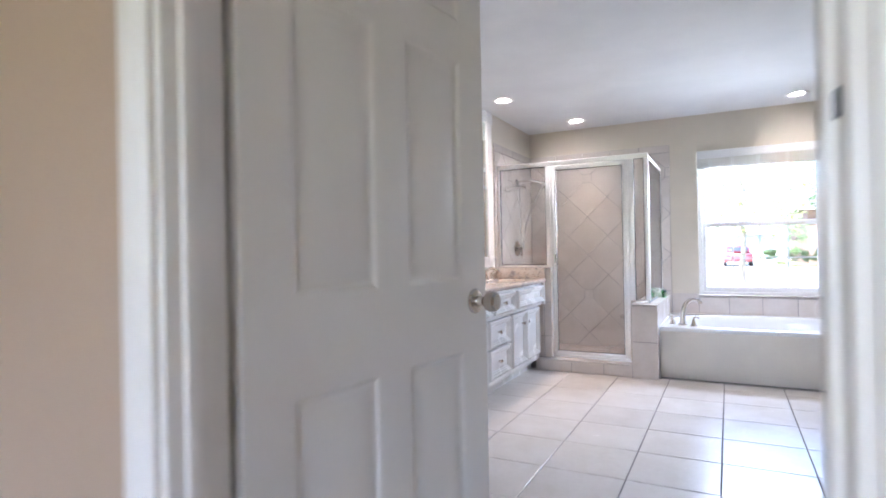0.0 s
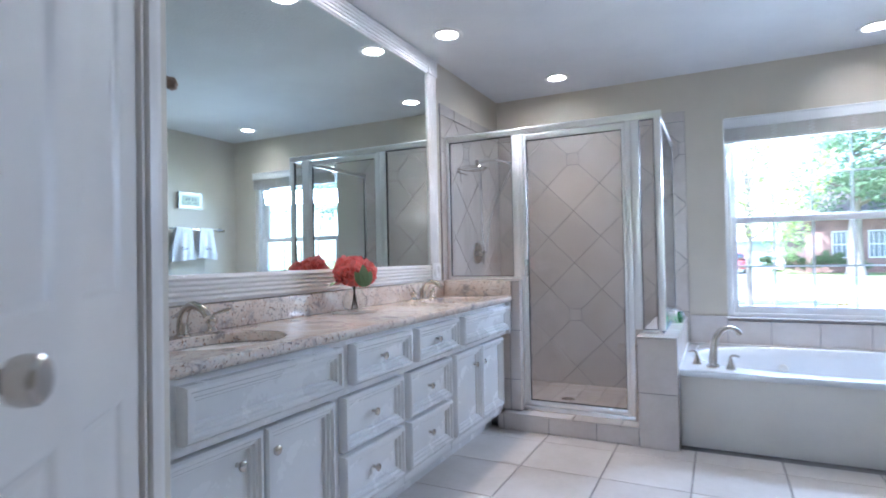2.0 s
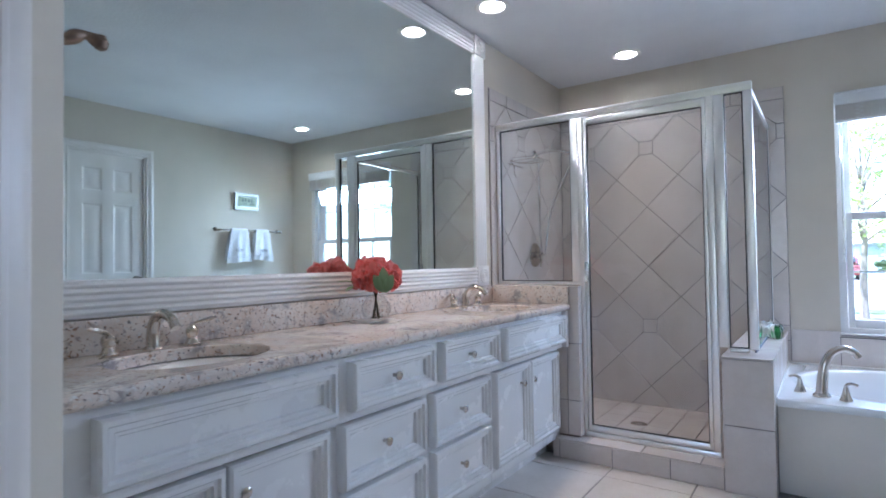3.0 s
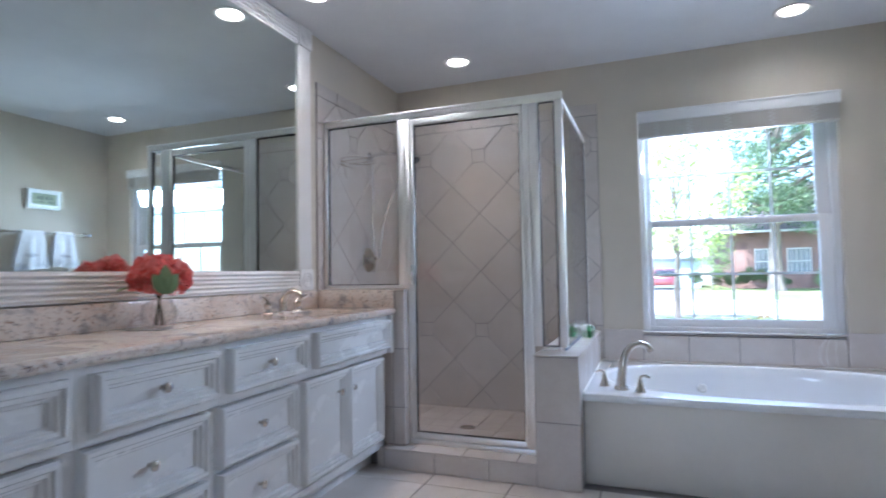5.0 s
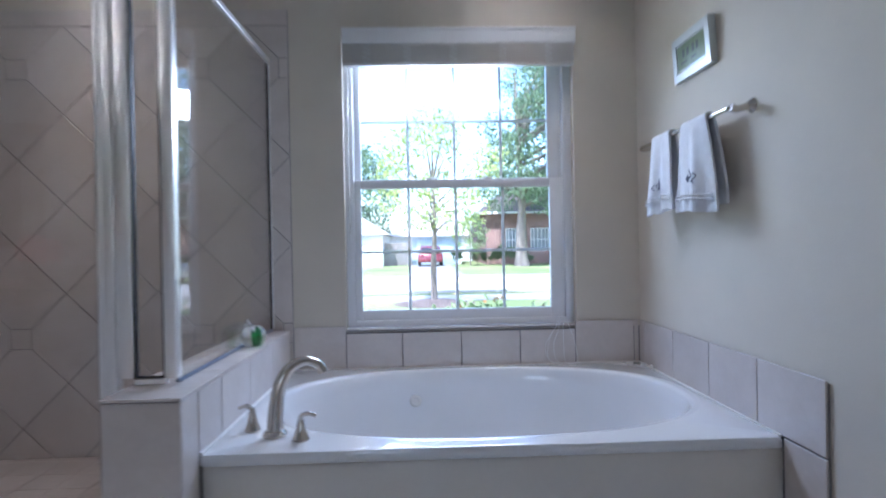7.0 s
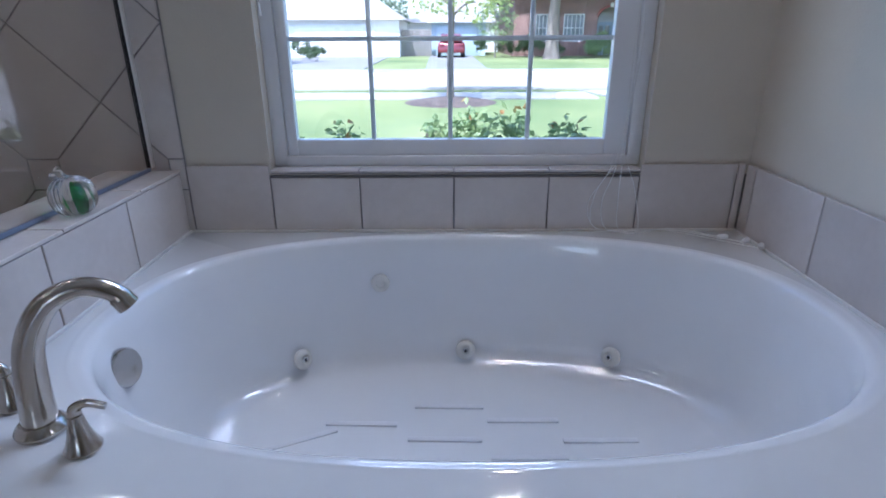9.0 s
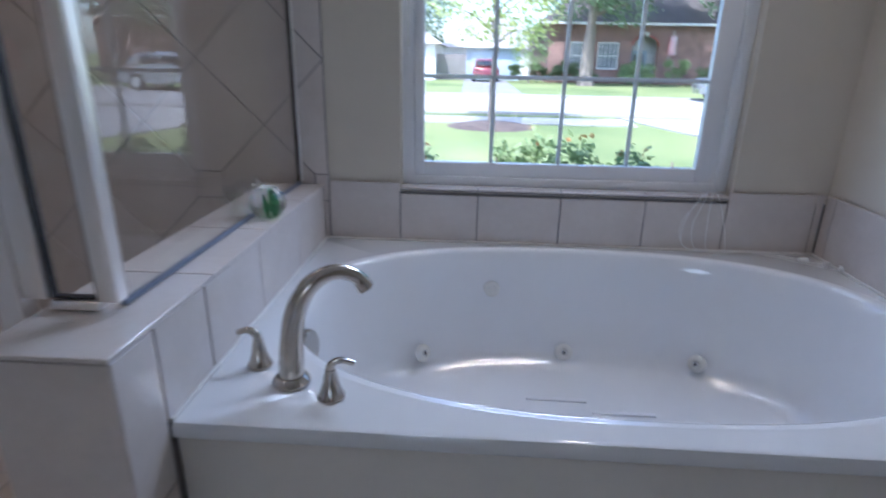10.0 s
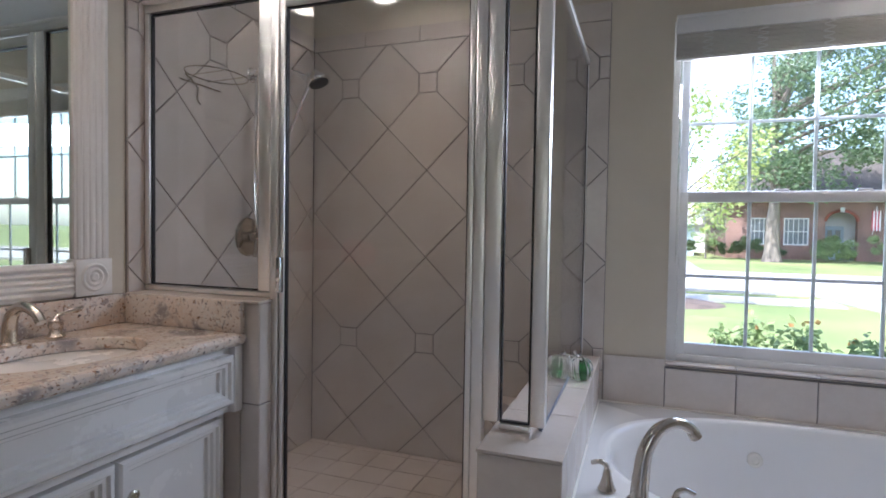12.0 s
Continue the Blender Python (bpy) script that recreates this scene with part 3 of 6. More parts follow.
strike = tagged(link("strike_plate", box(1.3505, 0.962, 1.213, 1.3545, 0.994, 1.236, 0.001), DARK), "small dark metal strike plate on the white jamb", "strike plate")


def swing_door(name, m, w, label, knob_at, both=True):
    d = tagged(new(name), label, "door", "", "structure")
    d.matrix_basis = m
    leaf = part("leaf", door_leaf(w, 2.015), DOOR_WARM, d)
    knob_set(leaf, Matrix.Translation((knob_at, -0.0005, 0.965)) @ pose(0, 0, 0, 90, 0, 0))
    if both:
        knob_set(leaf, Matrix.Translation((knob_at, 0.0355, 0.965)) @ pose(0, 0, 0, -90, 0, 0))
    return d


swing_door("door_1", pose(0.566, 1.075, 0.012, 0, 0, 82.2), 0.775, "white six-panel door standing open, brushed nickel knob", 0.715)
casing(M_DIAG @ pose(0.09, 0, 0), 0.66, DOOR_H, "trim_closet")
jamb(M_DIAG @ pose(0.09, 0.001, 0), 0.66, DOOR_H, 0.098, "trim_closet_jamb")
swing_door("door_2", M_DIAG @ pose(0.109, 0.012, 0.012), 0.622, "closed white six-panel closet door with nickel knob", 0.06, False)
casing(pose(XR, 4.91, 0, 0, 0, -90), 0.60, DOOR_H, "trim_linen")
jamb(pose(XR, 4.91, 0, 0, 0, -90) @ pose(0, 0.001, 0), 0.60, DOOR_H, 0.118, "trim_linen_jamb")
swing_door("door_3", pose(XR, 4.91, 0, 0, 0, -90) @ pose(0.019, 0.014, 0.012), 0.562, "closed white six-panel door with chrome knob", 0.055, False)


def baseboard(name, x0, y0, x1, y1):
    structure(name, box(x0, y0, 0, x1, y1, 0.085, 0.004), WHITE, "white painted baseboard", "baseboard")


baseboard("baseboard", XR - 0.013, YF, XR, 4.245)
baseboard("baseboard", XR - 0.013, 4.975, XR, 5.26)
baseboard("baseboard", 0.408, 1.07, 0.421, 2.185)
baseboard("baseboard", 1.42, YF, XR - 0.013, YF + 0.013)

# ---- window ----
win = tagged(new("window_1"), "white vinyl double-hung window with divided panes", "window", "", "structure")
WY = 6.585


def bar(x0, z0, x1, z1, y0, y1, name, bevel=0.003, mat=None):
    part(name, box(x0, y0, z0, x1, y1, z1, bevel), mat or VINYL, win)


# outer frame
bar(1.005, 0.625, 1.045, 2.065, WY - 0.02, WY + 0.075, "window_frame")
bar(2.085, 0.625, 2.125, 2.065, WY - 0.02, WY + 0.075, "window_frame")
bar(1.045, 2.02, 2.085, 2.065, WY - 0.02, WY + 0.075, "window_frame")
bar(1.045, 0.625, 2.085, 0.655, WY - 0.025, WY + 0.075, "window_frame")
# lower sash stands in front of the upper sash
for (z0, z1, y0, y1) in ((0.655, 1.345, WY - 0.012, WY + 0.018), (1.315, 2.02, WY + 0.024, WY + 0.054)):
    low = z0 < 1
    sash_b, sash_t = (0.048, 0.042) if low else (0.036, 0.036)
    bar(1.047, z0, 1.078, z1, y0, y1, "sash_stile")
    bar(2.014, z0, 2.083, z1, y0, y1, "sash_stile")
    bar(1.078, z0, 2.014, z0 + sash_b, y0, y1, "sash_rail")
    bar(1.078, z1 - sash_t, 2.014, z1, y0, y1, "sash_rail")
    gx = [1.078 + (2.014 - 1.078) * k / 4 for k in range(5)]
    gz = [z0 + sash_b, 0.990 if low else 1.640, z1 - sash_t]
    yc = (y0 + y1) / 2
    for x in gx[1:4]:
        bar(x - 0.0065, gz[0], x + 0.0065, gz[2], yc - 0.005, yc + 0.005, "muntin", 0.0015)
    for x0, x1 in zip(gx, gx[1:]):
        bar(x0 + (0.0065 if x0 > 1.09 else 0), gz[1] - 0.0065, x1 - (0.0065 if x1 < 2.01 else 0), gz[1] + 0.0065, yc - 0.005, yc + 0.005, "muntin", 0.0015)
    pane = part("pane", box(1.078, yc - 0.0155, gz[0], 2.014, yc - 0.0125, gz[2]), PANE, win)
    pane.visible_shadow = False
bar(1.40, 1.347, 1.45, 1.357, WY - 0.005, WY + 0.02, "sash_latch")
bar(1.68, 1.347, 1.73, 1.357, WY - 0.005, WY + 0.02, "sash_latch")

# raised blind under its valance
blind = thing("window_blind", Matrix.Identity(4), "white slatted blind drawn up under a moulded valance", "blind")
part("valance", box(1.010, YB - 0.036, 1.985, 2.135, YB - 0.003, 2.062, 0.006), VINYL, blind, "white moulded valance")
part("valance_lip", box(1.010, YB - 0.044, 2.046, 2.135, YB - 0.036, 2.060, 0.004), VINYL, blind)
for k in range(14):
    z = 1.8960 + k * 0.0064
    part("slat", box(1.012, YB - 0.034 + 0.0015 * math.sin(k * 2.1), z, 2.124, YB - 0.004, z + 0.0036), BLIND, blind, smooth=False)
part("bottom_rail", box(1.012, YB - 0.034, 1.880, 2.124, YB - 0.004, 1.893, 0.002), BLIND, blind)
for x in (1.128, 1.322, 1.542, 1.78, 2.0):
    pts = [(x + 0.020 * math.sin(k * 1.9), YB - 0.039, 1.985 - k * 0.0072) for k in range(15)]
    part("ladder_cord", tube(curve_points(pts, 3), 0.0028, 5), CORD, blind)

cords = thing("cord_set", Matrix.Identity(4), "white blind cords with tassels trailing on the tub", "cord")
for k, (dx, end) in enumerate(((0.0, (2.32, 6.40)), (0.012, (2.375, 6.36)), (-0.010, (2.40, 6.31)))):
    pts = [(2.055 + dx, YB - 0.02, 1.90), (2.05 + dx, YB - 0.03, 1.3), (2.062 - dx, YB - 0.02, 0.98), (2.04 + dx, YB - 0.022, 0.66), (2.0 + 4 * dx, YB - 0.035, 0.53),
           (2.02 + 3 * dx, YB - 0.045, 0.447), (2.12, YB - 0.05 - dx, 0.4435), (2.22 + dx, YB - 0.045 + dx, 0.4435), (end[0], end[1], 0.446)]
    part("cord", tube(curve_points(pts, 6), 0.0013, 5), CORD, cords)
    part("tassel", lathe([(0, 0), (0.005, 0.001), (0.0075, 0.006), (0.008, 0.028), (0.0045, 0.034), (0, 0.035)], 10,
                         Matrix.Translation((end[0], end[1], 0.447)) @ pose(0, 0, 0, 90, 0, 100 + 25 * k)), CORD, cords, "white plastic tassel")
part("cord", tube(curve_points([(2.05, YB - 0.02, 0.66), (1.985, YB - 0.02, 0.56), (1.975, YB - 0.03, 0.46), (2.04, YB - 0.05, 0.4435), (2.11, YB - 0.05, 0.4435), (2.10, YB - 0.02, 0.56), (2.06, YB - 0.02, 0.66)], 6), 0.0013, 5), CORD, cords)
wand = thing("blind_wand", Matrix.Identity(4), "clear plastic tilt wand hanging beside the window", "blind wand")
part("rod", tube([(1.035, YB - 0.03, 1.90), (1.033, YB - 0.028, 1.08)], 0.0035, 8), CLEAR, wand)
part("tip", tube([(1.033, YB - 0.028, 1.08), (1.033, YB - 0.028, 1.05)], [0.0045, 0.006], 8), CORD, wand)

# ---- recessed lamps ----
for k, (x, y) in enumerate(LAMPS):
    can = thing("recessed_light", Matrix.Translation((x, y, ZC)), "lit round recessed ceiling light with white trim", "ceiling light", "recessed ceiling lights")
    part("trim_ring", lathe([(0.064, 0.0), (0.094, 0.0), (0.095, -0.004), (0.088, -0.009), (0.068, -0.006), (0.062, 0.004)], 36), WHITE, can)
    part("can", lathe([(0.0625, 0.002), (0.061, 0.03), (0.058, 0.118), (0.0, 0.120)], 32), ALU, can, "bright reflector can")
    part("bulb", lathe([(0, 0.036), (0.020, 0.037), (0.040, 0.043), (0.050, 0.052), (0.046, 0.069), (0.025, 0.112), (0, 0.116)], 28), GLOW, can, "glowing frosted bulb")

# ---- bathtub ----
TX0, TX1, TY0, TY1, TZ = 0.7375, 2.4265, 5.440, YB - 0.0125, 0.432
TCX, TCY, TA, TB = 1.590, 5.985, 0.790, 0.475


def oval(a, s, power=2.4):
    c, d = math.cos(a), math.sin(a)
    return (s * TA * math.copysign(abs(c) ** (2 / power), c), s * TB * math.copysign(abs(d) ** (2 / power), d))


tub = thing("bathtub", Matrix.Identity(4), "white acrylic oval whirlpool bathtub set in a deck", "bathtub")
N = 120
angles = [2 * math.pi * k / N for k in range(N)]
b = bmesh.new()


def rect_ring(grow, z):
    x0, x1, y0, y1 = TX0 - grow - TCX, TX1 + grow - TCX, TY0 - grow - TCY, TY1 + grow - TCY
    pts = []
    for a in angles:
        c, d = oval(a, 1.0)
        sx = (x1 if c > 0 else x0) / c if abs(c) > 1e-9 else 1e9
        sy = (y1 if d > 0 else y0) / d if abs(d) > 1e-9 else 1e9
        pts.append((c * min(sx, sy), d * min(sx, sy)))
    for cx in (x0, x1):
        for cy in (y0, y1):
            k = min(range(N), key=lambda i: (pts[i][0] - cx) ** 2 + (pts[i][1] - cy) ** 2)
            pts[k] = (cx, cy)
    return [b.verts.new((TCX + p[0], TCY + p[1], z)) for p in pts]


def oval_ring(s, z, dy=0.0):
    return [b.verts.new((TCX + p[0], TCY + p[1] + dy, z)) for p in (oval(a, s) for a in angles)]


rings = [rect_ring(-0.004, TZ - 0.036), rect_ring(0.0, TZ - 0.030), rect_ring(0.0, TZ - 0.010), rect_ring(-0.003, TZ - 0.003), rect_ring(-0.010, TZ),
         oval_ring(1.042, TZ), oval_ring(1.034, TZ + 0.0018), oval_ring(1.022, TZ + 0.0024), oval_ring(1.012, TZ + 0.0012), oval_ring(1.002, TZ + 0.002), oval_ring(0.990, TZ - 0.001), oval_ring(0.978, TZ - 0.012),
         oval_ring(0.966, TZ - 0.06), oval_ring(0.945, 0.28), oval_ring(0.920, 0.16), oval_ring(0.900, 0.10), oval_ring(0.878, 0.066), oval_ring(0.845, 0.046), oval_ring(0.80, 0.037), oval_ring(0.70, 0.034), oval_ring(0.35, 0.030)]
for r0, r1 in zip(rings, rings[1:]):
    for k in range(N):
        b.faces.new((r0[k], r0[(k + 1) % N], r1[(k + 1) % N], r1[k]))
b.faces.new(rings[-1])
bmesh.ops.recalc_face_normals(b, faces=b.faces)
part("basin", b, TUB, tub, "glossy white oval basin and deck")
part("apron", box(TX0 + 0.002, TY0 + 0.010, 0.0, TX1 + 0.008, TY0 + 0.030, TZ - 0.030, 0.002), material("apron_panel", (0.79, 0.74, 0.66), 0.4, vary=0.03, scale=3), tub, "off-white flat apron panel")
CAULK = material("caulk", (0.78, 0.76, 0.72), 0.5, vary=0.04, scale=8)
bb = box(TX0 - 0.004, TY0 + 0.004, TZ - 0.004, TX0 + 0.005, TY1 + 0.004, TZ + 0.005, 0.002)
bb = box(TX0 + 0.006, TY1 - 0.005, TZ - 0.004, TX1 - 0.006, TY1 + 0.004, TZ + 0.005, 0.002, bm=bb)
bb = box(TX1 - 0.005, TY0 + 0.004, TZ - 0.004, TX1 + 0.004, TY1 + 0.004, TZ + 0.005, 0.002, bm=bb)
part("caulk_bead", bb, CAULK, tub, "white caulk along the tiles")
part("deck_frame", box(TX0 + 0.01, TY0 + 0.032, 0.0, TX1, TY0 + 0.06, TZ - 0.06), SIDING, tub)


def jet(x, y, z, toward, r=0.030, hole=True):
    m = look((x, y, z), toward) @ pose(0, 0, 0, 180, 0, 0)
    j = part("jet", lathe([(0, 0.006), (r * 0.45, 0.006), (r * 0.5, 0.010), (r * 0.8, 0.009), (r, 0.004), (r, -0.006)], 24, m), material("jet_ring", (0.78, 0.76, 0.70), 0.25, vary=0.03), tub, "cream round jet fitting")
    if hole:
        part("nozzle", lathe([(0, 0.0125), (r * 0.16, 0.012), (r * 0.18, 0.009)], 16, m), DARK, j)
        part("nozzle_rim", lathe([(r * 0.16, 0.012), (r * 0.24, 0.013), (r * 0.34, 0.009)], 16, m), CHROME, j)
    return j


for x, y, z in ((1.106, 6.297, 0.100), (1.592, 6.383, 0.079), (2.027, 6.324, 0.090)):
    c, d = x - TCX, y - TCY
    jet(x, y, z, (TCX + c * 0.2, TCY + d * 0.1, z + 0.14))
jet(1.332, 6.412, 0.297, (1.36, TCY, 0.34), 0.028, False)
c, d = oval(radians(180), 0.945)
plate = part("overflow_plate", lathe([(0, 0.012), (0.020, 0.0125), (0.040, 0.011), (0.044, 0.005), (0.044, -0.006)], 28, look((TCX + c + 0.002, 5.889, 0.340), (TCX, 5.76, 0.47)) @ pose(0, 0, 0, 180, 0, 0)), CHROME, tub, "chrome overflow plate")
STRIP = material("grip_strip", (0.79, 0.79, 0.79), 0.8, vary=0.06, fine=200)
for x, y, rz in ((1.54, 6.162, -1), (1.737, 6.103, 0), (1.306, 6.089, -1), (1.528, 6.029, -1), (1.925, 6.024, 0), (1.159, 6.025, 25), (1.315, 5.957, -1), (1.736, 5.963, 1)):
    s = part("grip_strip", box(-0.095, -0.008, -0.004, 0.095, 0.008, 0.0016, 0.0005), STRIP, tub)
    s.matrix_basis = pose(x, y, 0.0338, 0, 0, rz)


def roman_faucet(x, y, z):
    f = thing("tub_faucet", Matrix.Translation((x, y, z)), "brushed nickel arched tub faucet with two lever handles", "faucet")
    part("spout_base", lathe([(0, 0), (0.036, 0), (0.037, 0.006), (0.033, 0.013), (0.028, 0.018), (0, 0.019)], 28), NICKEL, f)
    ctrl = [(0, 0, 0.010), (0.004, 0.003, 0.080), (0.014, 0.008, 0.148), (0.043, 0.020, 0.202), (0.086, 0.038, 0.223), (0.124, 0.052, 0.210), (0.141, 0.058, 0.184)]
    pts = curve_points(ctrl, 7)
    n = len(pts)
    part("spout", tube(pts, [0.025 - 0.010 * min(1, 1.5 * i / n) + 0.002 * (i > n - 6) for i in range(n)], 20), NICKEL, f)
    for dx, dy in ((-0.086, 0.058), (0.090, -0.042)):
        h = part("handle_base", lathe([(0, 0), (0.025, 0), (0.026, 0.004), (0.022, 0.011), (0.0155, 0.030), (0.011, 0.052), (0.010, 0.059), (0, 0.061)], 24, Matrix.Translation((dx, dy, 0))), NICKEL, f)
        sg = 1 if dx > 0 else -1
        lever = curve_points([(dx, dy, 0.052), (dx + 0.003 * sg, dy, 0.070), (dx + 0.020 * sg, dy + 0.003, 0.078), (dx + 0.044 * sg, dy + 0.007, 0.070)], 6)
        part("lever", tube(lever, [0.010 - 0.003 * i / len(lever) for i in range(len(lever))], 12, flat=0.75), NICKEL, h)
    return f


roman_faucet(0.910, 5.581, TZ + 0.001)

# ---- shower ----
KX0, KX1, KY0, KZ = 0.528, 0.737, 5.324, 0.626
PX1, PY0, PY1, PZ = -0.190, 5.400, 5.545, 0.942
SY = 5.476
knee = panel_on("wall_knee", box(KX0 + 0.006, KY0 + 0.006, 0, KX1 - 0.006, YB - 0.001, KZ - 0.008), "low tiled wall between shower and tub")
pier = panel_on("wall_ledge", box(XL, PY0 + 0.006, 0, PX1 - 0.006, PY1 - 0.006, PZ - 0.008), "half-height tiled wall at the vanity end")
curb = panel_on("shower_curb", box(-0.33, 5.341, 0, KX0 + 0.004, 5.56, 0.100), "tiled shower curb")
back = panel_on("shower_wall_north", box(XL, YB - 0.006, 0.0, 0.752, YB - 0.0005, 2.16), "diagonal beige tiles on the shower's back wall")
left = panel_on("shower_wall_west", box(XL + 0.0005, PY0, 0.0, XL + 0.006, YB - 0.007, 2.16), "diagonal beige tiles on the shower's side wall")
pan = panel_on("shower_floor", box(XL + 0.007, 5.55, 0, KX0 + 0.005, YB - 0.007, 0.045), "square beige tiles on the shower floor")


def alu(parent, x0, y0, z0, x1, y1, z1, name, bevel=0.003):
    return part(name, box(x0, y0, z0, x1, y1, z1, bevel), ALU, parent)


enc = thing("shower_enclosure", Matrix.Identity(4), "framed glass shower enclosure with silver aluminium profiles", "shower enclosure")
# head rails
alu(enc, XL + 0.018, SY - 0.016, 1.892, 0.672, SY + 0.016, 1.935, "head_rail")
alu(enc, XL + 0.018, SY - 0.022, 1.916, 0.672, SY - 0.0165, 1.930, "head_rail_lip", 0.001)
alu(enc, 0.648, SY + 0.017, 1.896, 0.666, YB - 0.012, 1.922, "side_head_rail")
# posts
alu(enc, XL + 0.018, SY - 0.014, PZ + 0.022, XL + 0.040, SY + 0.014, 1.892, "wall_channel")
alu(enc, -0.246, SY - 0.016, PZ + 0.022, -0.200, SY + 0.016, 1.892, "post")
alu(enc, -0.199, SY - 0.018, 0.118, -0.170, SY + 0.018, 1.892, "door_post")
alu(enc, 0.468, SY - 0.018, 0.118, 0.500, SY + 0.018, 1.892, "door_post")
alu(enc, 0.501, SY - 0.014, KZ + 0.022, 0.546, SY + 0.014, 1.892, "post")
alu(enc, 0.632, SY - 0.016, KZ + 0.020, 0.672, SY + 0.016, 1.892, "corner_post", 0.006)
alu(enc, 0.648, YB - 0.030, KZ + 0.010, 0.664, YB - 0.0105, 1.892, "wall_channel")
# sills
alu(enc, XL + 0.018, SY - 0.014, PZ + 0.004, -0.200, SY + 0.014, PZ + 0.021, "sill_rail")
alu(enc, -0.199, SY - 0.022, 0.104, 0.500, SY + 0.022, 0.132, "threshold", 0.004)
alu(enc, 0.547, SY - 0.014, KZ + 0.004, 0.632, SY + 0.014, KZ + 0.020, "sill_rail")
part("sill_seal", box(0.651, SY + 0.017, KZ + 0.0015, 0.661, YB - 0.031, KZ + 0.0125, 0.002), SEAL, enc, "blue-grey seal under the glass")


def gasketed(parent, x0, x1, z0, z1, y, name):
    g = part(name, box(x0, y - 0.003, z0, x1, y + 0.003, z1), SHOWER_GLASS, parent, "clear glass")
    g.visible_shadow = False
    w = 0.004
    bb = box(x0, y - 0.007, z0, x0 + w, y + 0.007, z1)
    bb = box(x1 - w, y - 0.007, z0, x1, y + 0.007, z1, bm=bb)
    bb = box(x0 + w, y - 0.007, z0, x1 - w, y + 0.007, z0 + w, bm=bb)
    bb = box(x0 + w, y - 0.007, z1 - w, x1 - w, y + 0.007, z1, bm=bb)
    part("gasket", bb, GASKET, g, "thin black rubber gasket")


gasketed(enc, XL + 0.041, -0.247, PZ + 0.023, 1.890, SY, "left_pane")
gasketed(enc, 0.548, 0.630, KZ + 0.022, 1.890, SY, "narrow_pane")
g = part("side_pane", box(0.653, SY + 0.019, KZ + 0.013, 0.659, YB - 0.031, 1.891), SHOWER_GLASS, enc, "clear glass")
g.visible_shadow = False
part("gasket", box(0.651, YB - 0.037, KZ + 0.013, 0.661, YB - 0.031, 1.891), GASKET, g)
# swinging glass door
sdoor = thing("shower_door", Matrix.Identity(4), "silver-framed clear glass shower door with a small pull", "shower door")
alu(sdoor, -0.167, SY - 0.013, 0.136, -0.150, SY + 0.013, 1.886, "stile")
alu(sdoor, 0.448, SY - 0.013, 0.136, 0.465, SY + 0.013, 1.886, "stile")
alu(sdoor, -0.150, SY - 0.013, 0.136, 0.448, SY + 0.013, 0.166, "rail")
alu(sdoor, -0.150, SY - 0.013, 1.848, 0.448, SY + 0.013, 1.886, "rail")
gasketed(sdoor, -0.150, 0.448, 0.166, 1.848, SY, "pane")
part("pull", box(-0.166, SY - 0.034, 0.965, -0.150, SY - 0.0135, 1.075, 0.003), CHROME, sdoor, "bright metal pull")

# shower fittings on the side wall
WX = XL + 0.014
TO_ROOM = pose(0, 0, 0, 0, 90, 0)
sh = thing("hand_shower", Matrix.Translation((WX, 6.02, 1.835)), "chrome shower head on an arm with a hanging hose", "shower head")
part("wall_flange", lathe([(0, 0.010), (0.030, 0.008), (0.034, 0.0)], 24, TO_ROOM), CHROME, sh)
part("arm", tube(curve_points([(0.0, 0, 0.0), (0.10, 0, 0.012), (0.21, 0.005, -0.002), (0.29, 0.01, -0.035)], 6), 0.011, 12), CHROME, sh)
part("holder", lathe([(0, -0.02), (0.02, -0.02), (0.022, 0.02), (0, 0.024)], 16, Matrix.Translation((0.29, 0.01, -0.035))), CHROME, sh)
head = part("head", lathe([(0, 0.052), (0.016, 0.050), (0.024, 0.034), (0.046, 0.014), (0.052, 0.0), (0.048, -0.008), (0, -0.010)], 28, Matrix.Translation((0.33, 0.012, -0.050)) @ pose(0, 0, 0, 0, -24, 0)), CHROME, sh)
part("spray_face", lathe([(0, -0.0125), (0.040, -0.012), (0.042, -0.009)], 28, Matrix.Translation((0.33, 0.012, -0.050)) @ pose(0, 0, 0, 0, -24, 0)), DARK, head)
hose = curve_points([(0.29, 0.01, -0.05), (0.20, 0.03, -0.20), (0.09, 0.05, -0.42), (0.05, 0.06, -0.62), (0.055, 0.03, -0.70), (0.06, -0.03, -0.68), (0.05, -0.04, -0.52), (0.035, -0.015, -0.10), (0.02, 0.0, -0.01)], 8)
part("hose", tube(hose, [0.0065 + 0.0008 * (i % 2) for i in range(len(hose))], 8), CHROME, sh, "ribbed metal hose")
valve = thing("shower_valve", Matrix.Translation((WX, 6.0, 1.125)), "brushed nickel round shower valve with lever", "shower valve")
part("escutcheon", lathe([(0, 0.010), (0.030, 0.012), (0.078, 0.008), (0.085, 0.0)], 32, TO_ROOM), NICKEL, valve)
part("stem", lathe([(0.024, 0.0), (0.022, 0.045), (0.018, 0.052), (0, 0.053)], 20, TO_ROOM), NICKEL, valve)
part("lever", tube([(0.045, 0, 0), (0.058, -0.02, -0.04), (0.060, -0.035, -0.085)], [0.011, 0.009, 0.007], 10), NICKEL, valve)
caddy = thing("wire_soap_basket", Matrix.Translation((WX, 5.70, 1.72)), "thin brass-toned wire soap basket on the tiles", "soap basket")
ring = [(0.10 + 0.095 * math.cos(a), 0.13 * math.sin(a), 0.02) for a in (2 * math.pi * k / 32 for k in range(33))]
part("rim", tube(ring, 0.0028, 6), NICKEL, caddy)
